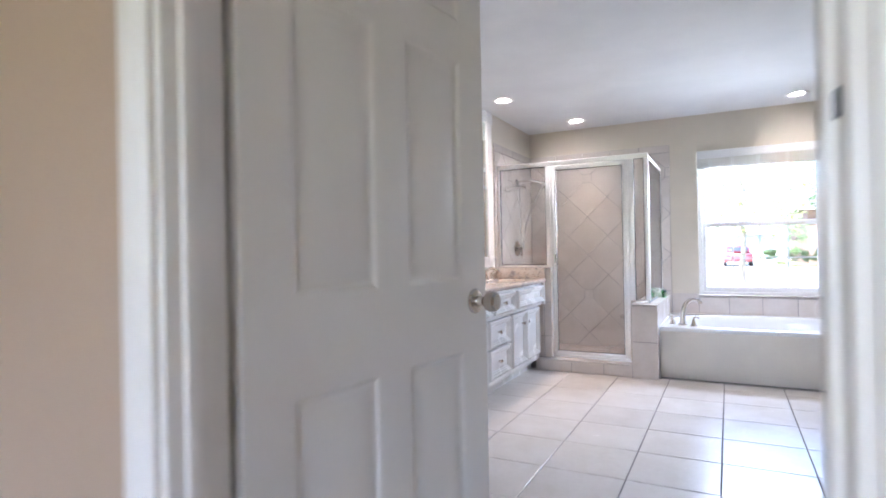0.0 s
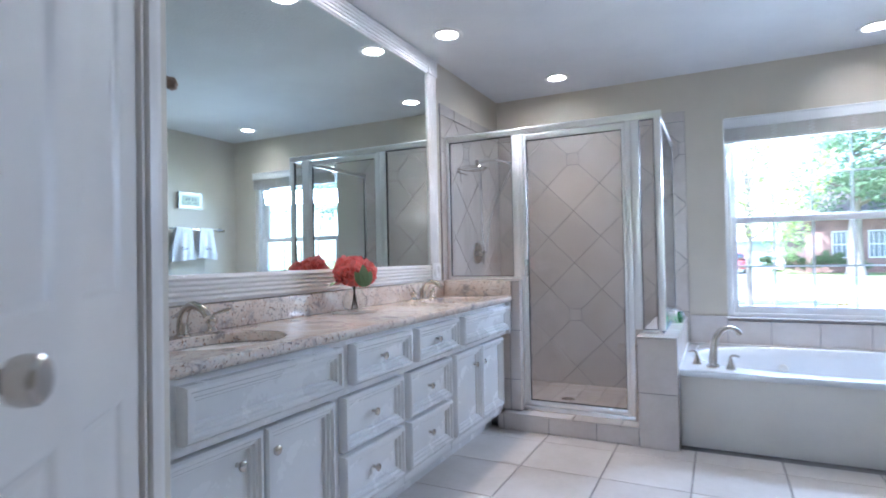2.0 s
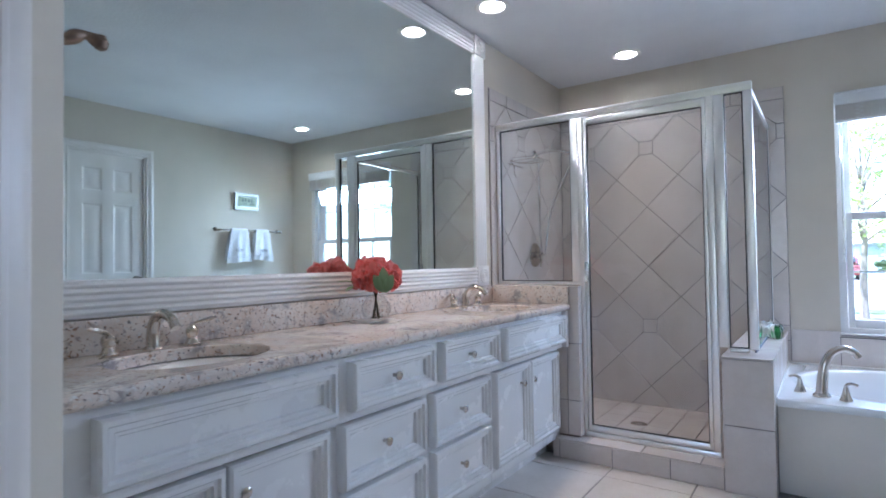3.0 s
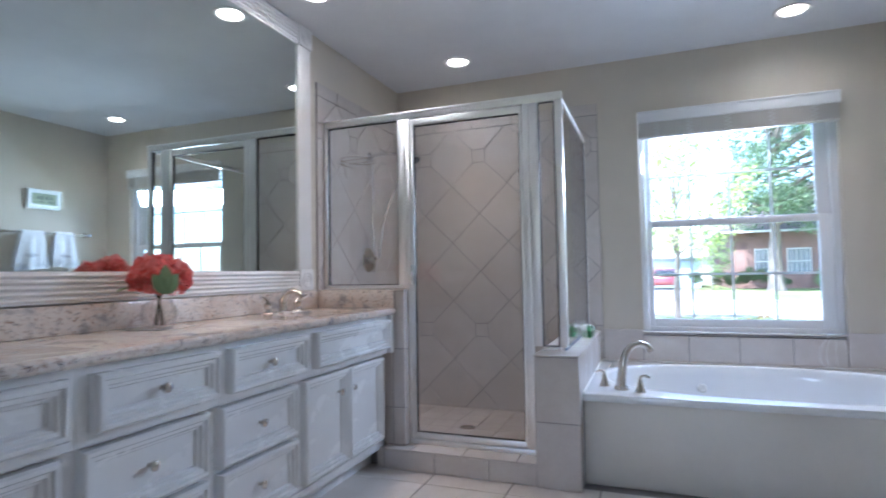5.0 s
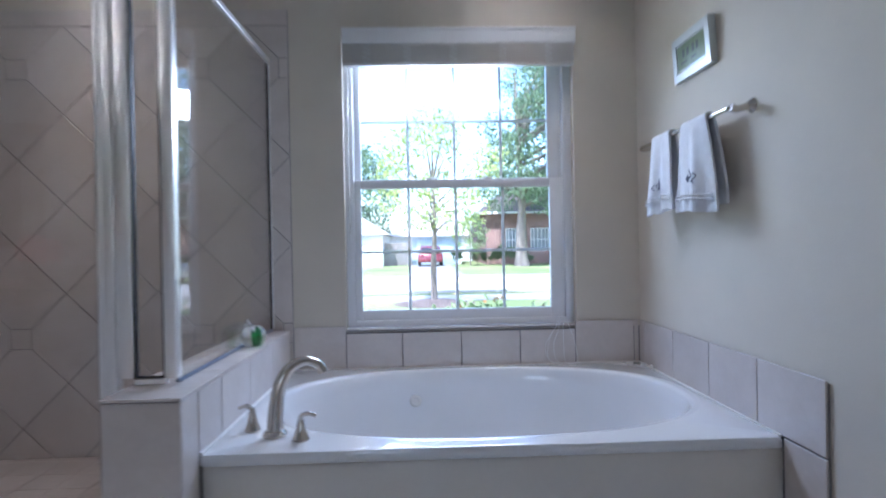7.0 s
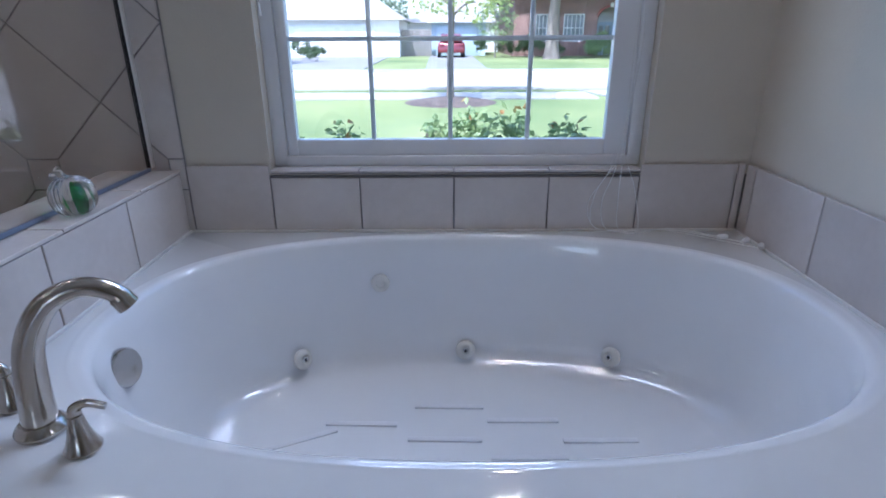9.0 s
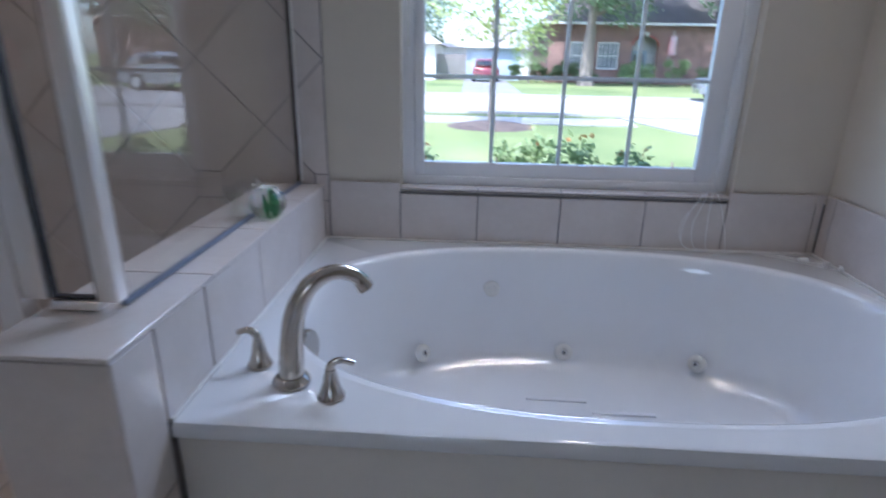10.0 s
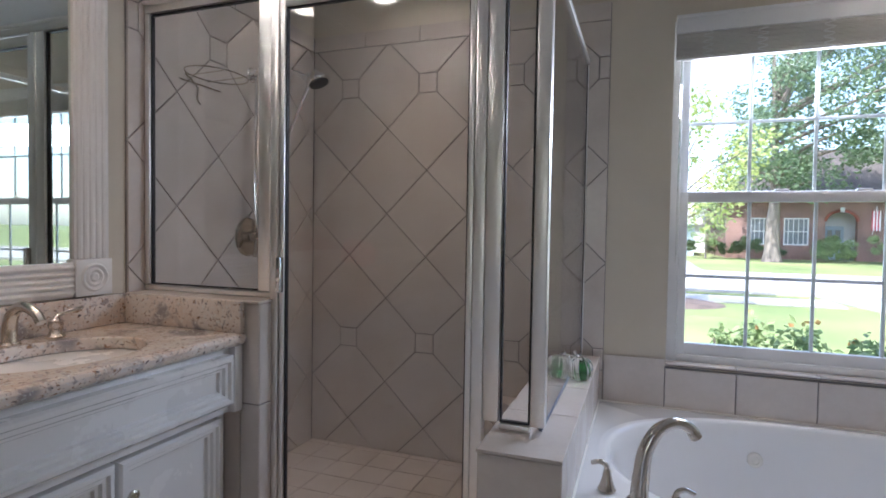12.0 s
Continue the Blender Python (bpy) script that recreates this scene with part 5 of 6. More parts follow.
def towel(y0, y1, seed, drop):
    """A thick cloth folded over the bar, gathered on top and flaring below."""
    t = thing("hand_towel", Matrix.Identity(4), "folded white terry hand towel with grey embroidery over the bar", "towel", "hand towels on the bar")
    r2 = random.Random(seed)
    ph, ph2 = r2.uniform(0, 6), r2.uniform(0, 6)
    yc, wide = (y0 + y1) / 2, y1 - y0

    def at(u, hang, side):
        flare = 0.74 + 0.42 * min(1.0, hang / 0.30) ** 0.8
        deep = min(1.0, hang * 4.5)
        fold = deep * (0.011 * math.sin(u * 8.5 + ph) + 0.006 * math.sin(u * 17 + ph2 + hang * 5))
        y = yc + (u - 0.5) * wide * flare + 0.004 * math.sin(hang * 16 + ph)
        edge = 0.012 * deep * (abs(u - 0.5) * 2) ** 3
        x = BX + side * (0.019 + 0.010 * deep) + fold * (1.0 if side < 0 else 0.6) + (edge if side < 0 else 0)
        return x, y, BZ - hang - (0.010 * math.sin(u * 4 + ph) + 0.006 * u) * max(0.0, hang - 0.12) * 5

    nu, rows = 34, []
    for k in range(15):
        rows.append((0.29 * (1 - k / 14), 1))
    for k in range(1, 8):
        rows.append((None, math.pi * k / 8))
    for k in range(27):
        rows.append((drop * k / 26, -1))
    bb = bmesh.new()
    cols = []
    for i in range(nu + 1):
        u = i / nu
        col = []
        for hang, s in rows:
            if hang is None:
                x, y, z = at(u, 0.0, 1)
                col.append(bb.verts.new((BX + 0.019 * math.cos(s), y, BZ + 0.020 * math.sin(s))))
            else:
                col.append(bb.verts.new(at(u, hang, s)))
        cols.append(col)
    for a, c in zip(cols, cols[1:]):
        for k in range(len(rows) - 1):
            bb.faces.new((a[k], a[k + 1], c[k + 1], c[k]))
    bmesh.ops.recalc_face_normals(bb, faces=bb.faces)
    bmesh.ops.solidify(bb, geom=bb.faces[:], thickness=0.009)
    part("cloth", bb, TOWEL, t)
    for k in range(2):
        pts = [Vector(at(0.02 + 0.96 * i / 20, drop - 0.045 - k * 0.014, -1)) - Vector((0.008, 0, 0)) for i in range(21)]
        part("woven_band", tube(pts, 0.0035, 6), TOWEL, t)
    for k, (du, dz, hgt) in enumerate(((-0.19, 0.0, 0.035), (-0.12, 0.008, 0.04), (-0.04, 0.0, 0.022), (0.05, 0.002, 0.024), (0.13, 0.0, 0.022))):
        pts = [Vector(at(0.5 + du + 0.03 * math.sin(s * 1.7 + k), 0.20 - dz - (s - 2) * hgt / 4, -1)) - Vector((0.0095, 0, 0)) for s in range(5)]
        part("embroidery", tube(curve_points(pts, 3), 0.0022, 5), THREAD, t, "grey script embroidery")
    return t


towel(5.665, 5.905, 3, 0.315)
towel(5.955, 6.165, 5, 0.300)

clock = thing("wall_clock", Matrix.Translation((XR - 0.001, 5.915, 1.735)) @ pose(0, 0, 0, 0, -4, 0), "silver digital wall clock with green display", "clock")
W2, H2 = 0.140, 0.085
bb = panelled([-W2, W2], [-H2, H2], {(0, 0)}, 0.028, ((0.030, 0.0), (0.003, -0.004)), False)
cl = part("case", bb, CLOCK_BODY, clock)
cl.matrix_basis = Matrix(((0, 1, 0, -0.030), (-1, 0, 0, 0), (0, 0, 1, 0), (0, 0, 0, 1)))
part("display", box(-0.0275, -W2 + 0.035, -H2 + 0.040, -0.0262, W2 - 0.035, H2 - 0.036), LCD, clock, "greenish LCD panel")
part("bezel", box(-0.031, -W2 + 0.028, -H2 + 0.030, -0.0302, W2 - 0.028, -H2 + 0.034), CHROME, clock)
for k, (y, z, w, h) in enumerate(((-0.06, 0.012, 0.018, 0.03), (-0.03, 0.012, 0.018, 0.03), (0.012, 0.012, 0.018, 0.03), (0.045, 0.012, 0.018, 0.03), (-0.04, -0.022, 0.04, 0.008), (0.03, -0.022, 0.05, 0.008))):
    part("digit", box(-0.0282, y, z - h / 2, -0.0277, y + w, z + h / 2), LCD_DARK, clock)

# ---- outdoors ----
GZ = -0.35
structure("ground", box(-2500, 6.70, GZ - 0.3, 2500, 4000, GZ), GRASS, "sunlit mown lawn", "ground", smooth=False)
structure("ground_behind", box(-2500, -2500, GZ - 0.3, 2500, 6.70, GZ - 0.02), GRASS, "mown lawn", "ground", smooth=False)
structure("road", box(-400, 19.75, GZ, 400, 28.2, GZ + 0.02), CONCRETE, "pale concrete street", "road", smooth=False)
structure("kerb_near", box(-400, 19.55, GZ, 400, 19.75, GZ + 0.13, 0.02), CONCRETE, "concrete kerb", "kerb")
structure("kerb_far", box(-400, 28.2, GZ, 400, 28.4, GZ + 0.09, 0.02), CONCRETE, "concrete kerb", "kerb")
structure("pavement", box(-400, 17.75, GZ, 5.0, 19.20, GZ + 0.03), CONCRETE, "pale concrete pavement beside the lawn", "pavement", smooth=False)


def slab(name, corners, top, mat, label, category):
    """A paved sheet with straight edges."""
    bb = bmesh.new()
    ring_low = [bb.verts.new((x, y, GZ - 0.02)) for x, y in corners]
    ring_top = [bb.verts.new((x, y, GZ + top)) for x, y in corners]
    bb.faces.new(ring_low[::-1])
    bb.faces.new(ring_top)
    n = len(corners)
    for k in range(n):
        bb.faces.new((ring_low[k], ring_low[(k + 1) % n], ring_top[(k + 1) % n], ring_top[k]))
    bmesh.ops.recalc_face_normals(bb, faces=bb.faces)
    return structure(name, bb, mat, label, category, smooth=False)


# both far driveways carry their shade in the concrete's colour
slab("driveway_far", [(0.0, 28.4), (4.0, 28.4), (3.3, 30.2), (3.35, 47.4), (0.35, 47.4), (0.62, 30.0)], 0.03, SHADE_CONCRETE, "concrete driveway leading to the garage, tree shade in its colour", "driveway")
slab("driveway_left", [(-12.5, 28.4), (-1.6, 28.4), (-2.1, 30.0), (-2.5, 45.9), (-12.0, 45.9)], 0.03, SHADE_CONCRETE, "wide concrete driveway, shade in its colour", "driveway")
slab("driveway_near", [(5.02, 19.5), (5.6, 16.8), (6.8, 12.5), (8.0, 7.0), (13.5, 7.0), (12.8, 19.5)], 0.035, CONCRETE, "concrete driveway beside the lawn", "driveway")
structure("grass_verge", box(-400, 19.22, GZ, 4.9, 19.53, GZ + 0.06, 0.02), GRASS, "narrow strip of grass along the kerb", "verge")
structure("mulch_bed", lathe([(0, 0.10), (0.5, 0.085), (0.8, 0.04), (1.0, 0.0)], 40, Matrix.Translation((1.62, 17.2, GZ))), MULCH, "brown bark mulch ring round the tree", "mulch")


def leaf_cloud(centres, count, size, seed, bm=None, squash=0.8, shell=0.45):
    """Many small bent leaves scattered through ragged clumps."""
    r3 = random.Random(seed)
    verts, faces = [], []
    per = max(1, count // len(centres))
    for c, r in centres:
        for _ in range(per):
            d = Vector((r3.gauss(0, 1), r3.gauss(0, 1), r3.gauss(0, 1))).normalized()
            p = Vector(c) + Vector((d.x, d.y, d.z * squash)) * r * (shell + (1 - shell) * r3.random() ** 0.6) * r3.uniform(0.8, 1.15)
            a = Vector((r3.gauss(0, 1), r3.gauss(0, 1), r3.gauss(0, 0.6) - 0.3)).normalized()
            s = a.orthogonal().normalized()
            s.rotate(Matrix.Rotation(r3.uniform(0, 6.28), 3, a))
            ln, w = size * r3.uniform(0.7, 1.3), size * r3.uniform(0.22, 0.36)
            k = len(verts)
            nrm = a.cross(s)
            verts += [p, p + a * ln * 0.5 + s * w + nrm * w * 0.3, p + a * ln, p + a * ln * 0.5 - s * w + nrm * w * 0.3]
            faces += [(k, k + 1, k + 2), (k, k + 2, k + 3)]
    return verts, faces


def foliage(name, parent, centres, count, size, seed, mat, label="", squash=0.8, shell=0.45):
    verts, faces = leaf_cloud(centres, count, size, seed, squash=squash, shell=shell)
    me = bpy.data.meshes.new(name)
    me.from_pydata(verts, [], faces)
    me.materials.append(mat)
    ob = new(name, me)
    ob.parent = parent
    if label:
        tagged(ob, label)
    return ob


def tree(x, y, h, spread, trunk_r, clear, leaf, size, count, seed, label, clumps=26, drift=0.0):
    t = thing("tree", Matrix.Translation((x, y, GZ)), label, "tree")
    r4 = random.Random(seed)
    lean = [(0, 0, -0.1), (r4.uniform(-.03, .03), r4.uniform(-.1, .1), clear * 0.5), (r4.uniform(-.05, .05), r4.uniform(-.2, .2), clear), (r4.uniform(-.3, .3), r4.uniform(-.3, .3), h * 0.85)]
    pts = curve_points(lean, 6)
    n = len(pts)
    part("trunk", tube(pts, [trunk_r * (1.45 if i == 0 else 1.15 if i == 1 else 1.0) * (1 - 0.85 * (i / n) ** 1.5) for i in range(n)], 12), BARK, t)
    centres = []
    for k in range(clumps):
        a = k * 2.4 + r4.uniform(-.3, .3)
        f = (k + 0.5) / clumps
        rad = spread * math.sin(math.pi * (0.14 + 0.80 * f)) * r4.uniform(0.45, 1.0)
        z = clear + (h - clear) * f
        c = (drift * min(1, 2.5 * f) + rad * math.cos(a), rad * math.sin(a), z)
        centres.append((c, spread * r4.uniform(0.24, 0.40)))
        if k % 2 == 0:
            zb = clear * 0.85 + (h * 0.75 - clear) * f
            part("limb", tube(curve_points([(0, 0, zb), (c[0] * 0.5, c[1] * 0.5, (zb + z) / 2 + 0.1), c], 4), [trunk_r * 0.38 * (1 - i / 10) for i in range(9)], 6), BARK, t)
    foliage("crown", t, centres, count, size, seed, leaf)
    return t


tree(1.62, 17.4, 4.5, 1.65, 0.085, 1.95, LEAF_SUNNY, 0.12, 3000, 11, "young street tree in a mulch ring, sun glare painted into its leaves", 22)
tree(8.05, 41.0, 15.5, 5.0, 0.42, 4.6, LEAF_FAR, 0.25, 21000, 12, "large oak tree on the far lawn", 40, 3.2)
tree(18.5, 33.0, 13.0, 5.2, 0.30, 4.5, LEAF_FAR, 0.26, 13000, 13, "broad leafy street tree", 36)
tree(-4.2, 52.0, 10.0, 4.2, 0.25, 3.0, LEAF_FAR, 0.40, 3500, 14, "leafy tree behind the fence")
tree(-9.8, 33.0, 7.0, 2.8, 0.16, 2.6, LEAF_FAR, 0.28, 3500, 15, "leafy tree beside the driveway")
tree(4.75, 43.5, 4.0, 1.25, 0.06, 1.0, LEAF_SHRUB, 0.15, 1500, 16, "small crape myrtle tree by the house")
tree(22.0, 46.0, 15.0, 6.0, 0.4, 4.0, LEAF_FAR, 0.5, 5000, 17, "large tree beside the brick house", 36)
tree(-16.0, 60.0, 13.0, 6.0, 0.4, 3.0, LEAF_FAR, 0.5, 4000, 18, "tall tree behind the white house", 36)


def shrub(x, y, w, d, h, mat, size, count, seed, label, base=GZ, red=0):
    s = thing("shrub", Matrix.Translation((x, y, base)), label, "shrub")
    r5 = random.Random(seed)
    for k in range(5):
        a = k * 1.3
        tip = (0.6 * w * math.cos(a), 0.6 * d * math.sin(a), h * 0.8)
        part("branch", tube(curve_points([(0.05 * math.cos(a), 0.05 * math.sin(a), -0.05), (tip[0] * 0.5, tip[1] * 0.5, h * 0.45), tip], 4), 0.008, 5), BARK, s)
    cs = [((r5.uniform(-w, w) * 0.75, r5.uniform(-d, d) * 0.7, h * r5.uniform(0.35, 0.85)), min(w, h) * r5.uniform(0.28, 0.42)) for _ in range(12)]
    foliage("leaves", s, cs, count, size, seed, mat, squash=0.85, shell=0.2)
    if red:
        foliage("new_growth", s, [((c[0], c[1], c[2] + 0.1), r * 0.7) for c, r in cs[:5]], red, size, seed + 50, LEAF_RED, "reddish new leaves", shell=0.4)
    return s


for k, (x, y, w, h) in enumerate(((1.62, 8.35, 0.42, 1.06), (2.52, 8.25, 0.48, 1.06), (0.72, 8.3, 0.36, 0.99), (3.5, 8.3, 0.5, 1.05), (-0.3, 8.4, 0.5, 1.0))):
    shrub(x, y, w, 0.34, h * 0.9, LEAF_SHRUB, 0.062, 1500, 30 + k, "leafy green shrub below the window", red=24)
for k, (x, y, w, d, h, n) in enumerate(((3.75, 44.8, 0.55, 0.6, 1.45, 1300), (5.4, 45.0, 0.75, 0.5, 1.25, 1400), (6.4, 45.0, 0.75, 0.5, 1.3, 1400), (7.45, 44.5, 0.75, 0.7, 1.6, 1700), (9.1, 44.6, 0.45, 0.4, 0.85, 800),
                                            (11.9, 43.6, 1.25, 0.8, 1.35, 3000), (11.0, 42.5, 0.5, 0.45, 0.85, 1200), (12.1, 42.4, 0.52, 0.45, 0.80, 1200), (11.9, 45.2, 0.8, 0.4, 2.0, 1500), (14.5, 43.8, 0.95, 0.8, 1.8, 2200), (16.4, 43.2, 0.9, 0.7, 1.3, 1500),
                                            (-5.9, 38.0, 0.6, 0.6, 1.0, 1200), (-7.2, 40.0, 0.7, 0.7, 1.3, 1200))):
    shrub(x, y, w, d, h, LEAF_SHRUB if 10.5 < x < 15 else LEAF_HEDGE, 0.11, n, 50 + k, "clipped dark green shrub by the house")

# brick house across the street
house = thing("brick_house", Matrix.Translation((1.0, 0, GZ)), "red brick house with white windows and an arched entry", "house")
W_OPEN = ((6.7, 8.05, 0.95, 2.75), (8.65, 10.1, 0.95, 2.75), (17.5, 19.5, 0.95, 2.75))
AX0, AX1, AZ0, AZ1 = 11.0, 12.75, 2.55, 3.30
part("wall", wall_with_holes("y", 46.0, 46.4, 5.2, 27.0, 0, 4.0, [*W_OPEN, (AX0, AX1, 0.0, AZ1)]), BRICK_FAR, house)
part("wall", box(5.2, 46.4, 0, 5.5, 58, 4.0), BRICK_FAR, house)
part("porch_back", box(10.6, 47.6, 0, 13.2, 47.7, 4.0), SIDING, house)
b = bmesh.new()
v = [b.verts.new(p) for p in ((4.6, 45.4, 3.95), (27.6, 45.4, 3.95), (27.6, 59, 3.95), (4.6, 59, 3.95), (9.5, 52, 8.0), (23, 52, 8.0))]
for f in ((0, 3, 2, 1), (0, 1, 5, 4), (2, 3, 4, 5), (0, 4, 3), (1, 2, 5)):
    b.faces.new([v[i] for i in f])
part("roof", b, ROOFING, house, smooth=False)
part("fascia", box(4.6, 45.36, 3.85, 27.6, 45.40, 4.0), SIDING, house)
for x0, x1, z0, z1 in W_OPEN:
    w = part("window", box(x0, 46.12, z0, x1, 46.16, z1), WIN_DARK, house)
    zm = (z0 + z1) / 2
    for fx0, fz0, fx1, fz1 in ((x0, z0, x0 + 0.08, z1), (x1 - 0.08, z0, x1, z1), (x0 + 0.08, zm - 0.03, x1 - 0.08, zm + 0.03), (x0 + 0.08, z0, x1 - 0.08, z0 + 0.08), (x0 + 0.08, z1 - 0.08, x1 - 0.08, z1)):
        part("frame", box(fx0, 46.04, fz0, fx1, 46.12, fz1), SIDING, w)
    for k in range(1, 5):
        xx = x0 + (x1 - x0) * k / 5
        part("muntin", box(xx - 0.02, 46.07, z0 + 0.08, xx + 0.02, 46.11, z1 - 0.08), SIDING, w)
    for k in range(24):
        zb = z0 + 0.1 + (z1 - z0 - 0.2) * k / 24
        part("blind_slat", box(x0 + 0.08, 46.17, zb, x1 - 0.08, 46.18, zb + 0.05), SIDING, w)
fd = part("front_door", box(11.3, 47.50, 0, 12.45, 47.59, 2.25), BLUE_SIDING, house, "grey-blue front door")
part("door_light", box(11.5, 47.47, 0.9, 11.78, 47.50, 2.0), WIN_DARK, fd)
part("door_light", box(11.97, 47.47, 0.9, 12.25, 47.50, 2.0), WIN_DARK, fd)
# arched head of the entry: brick infill over the arch, a soldier course and a keystone
acx, ar = (AX0 + AX1) / 2, (AX1 - AX0) / 2
b = bmesh.new()
arc = [(acx - ar * math.cos(math.pi * k / 16), AZ0 + (AZ1 - 0.08 - AZ0) * math.sin(math.pi * k / 16)) for k in range(17)]
for y in (46.02, 46.38):
    for (xa, za), (xb, zb) in zip(arc, arc[1:]):
        b.faces.new([b.verts.new(p) for p in ((xa, y, za), (xb, y, zb), (xb, y, AZ1), (xa, y, AZ1))])
for (xa, za), (xb, zb) in zip(arc, arc[1:]):
    b.faces.new([b.verts.new(p) for p in ((xa, 46.02, za), (xb, 46.02, zb), (xb, 46.38, zb), (xa, 46.38, za))])
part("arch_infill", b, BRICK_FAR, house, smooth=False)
part("entry_arch", tube([(x, 45.97, z) for x, z in arc], 0.09, 8), BRICK, house, "arched brick soldier course")
part("keystone", box(acx - 0.12, 45.84, AZ1 - 0.16, acx + 0.12, 45.98, AZ1 + 0.14, 0.02), SIDING, house)

# white house and its garage door
wh = thing("white_house", Matrix.Translation((0, 0, GZ)), "white sided house with a wide garage door", "house")
part("wall", box(-13.5, 46.0, 0, -1.75, 54, 2.45), SIDING, wh)
gd = part("garage_door", box(-9.0, 45.92, 0, -3.4, 46.0, 2.15, 0.01), SIDING, wh)
for k in range(1, 5):
    part("panel_joint", box(-9.0, 45.90, k * 0.43 - 0.012, -3.4, 45.92, k * 0.43 + 0.012), MORTAR, gd)
b = bmesh.new()
v = [b.verts.new(p) for p in ((-14, 45.5, 2.43), (-1.3, 45.5, 2.43), (-1.3, 55, 2.43), (-14, 55, 2.43), (-10, 50, 5.0), (-5.2, 50, 5.0))]
for f in ((0, 3, 2, 1), (0, 1, 5, 4), (2, 3, 4, 5), (0, 4, 3), (1, 2, 5)):
    b.faces.new([v[i] for i in f])
PALE_SHINGLE = material("pale_shingle", (0.36, 0.34, 0.32), 0.9, vary=0.12, scale=2, fine=20)
part("roof", b, PALE_SHINGLE, wh, smooth=False)
# pale house behind the fence
bh = thing("pale_house", Matrix.Translation((0, 0, GZ)), "pale sided house behind the board fence", "house")
part("wall", box(-3.2, 58.0, 0, 9.0, 66.0, 2.5), SIDING, bh)
b = bmesh.new()
v = [b.verts.new(p) for p in ((-3.6, 57.6, 2.48), (9.4, 57.6, 2.48), (9.4, 66.4, 2.48), (-3.6, 66.4, 2.48), (0.4, 62, 4.7), (5.4, 62, 4.7))]
for f in ((0, 3, 2, 1), (0, 1, 5, 4), (2, 3, 4, 5), (0, 4, 3), (1, 2, 5)):
    b.faces.new([v[i] for i in f])
part("roof", b, PALE_SHINGLE, bh, smooth=False)
# grey-blue garage
gr = thing("blue_garage", Matrix.Translation((0, 0, GZ)), "grey-blue garage at the end of the driveway", "garage")
part("wall", box(0.45, 48.0, 0, 4.4, 54, 2.35), BLUE_SIDING, gr)
part("garage_door", box(0.85, 47.92, 0, 3.75, 48.0, 2.0, 0.01), BLUE_SIDING, gr, "pale blue panelled garage door")
part("fascia", box(0.15, 47.46, 2.28, 4.7, 47.52, 2.42), SIDING, gr)
b = bmesh.new()
v = [b.verts.new(p) for p in ((0.15, 47.5, 2.35), (4.7, 47.5, 2.35), (4.7, 54.5, 2.35), (0.15, 54.5, 2.35), (1.6, 51, 4.6), (4.0, 51, 4.6))]
for f in ((0, 3, 2, 1), (0, 1, 5, 4), (2, 3, 4, 5), (0, 4, 3), (1, 2, 5)):
    b.faces.new([v[i] for i in f])
part("roof", b, PALE_SHINGLE, gr, smooth=False)
fence = thing("wood_fence", Matrix.Translation((-1.72, 47.2, GZ)), "weathered grey board fence between the houses", "fence")
bme = bpy.data.meshes.new("board")
bb = box(0, 0, 0, 0.135, 0.02, 1.8, 0.004, 1)
bb.to_mesh(bme)
bb.free()
bme.materials.append(WOOD_FENCE)
for k in range(15):
    o = new("board", bme)
    o.parent = fence
    o.location = (k * 0.145, random.uniform(-0.006, 0.006), random.uniform(-0.02, 0.02))
part("rail", box(0, 0.03, 0.4, 2.16, 0.07, 0.5), WOOD_FENCE, fence)
part("rail", box(0, 0.03, 1.4, 2.16, 0.07, 1.5), WOOD_FENCE, fence)
flag = thing("flag", Matrix.Translation((14.5, 45.6, GZ + 1.5)), "red and white striped flag on a short pole", "flag")
part("pole", tube([(0, 0.3, 0.2), (0.0, -0.3, 2.0)], 0.025, 8), SIDING, flag)
for k in range(6):
    part("stripe", box(-0.24 + k * 0.08, -0.26 + 0.01 * (k % 2), 0.45, -0.16 + k * 0.08, -0.24 + 0.01 * (k % 2), 1.7), FLAG_A if k % 2 == 0 else FLAG_B, flag)


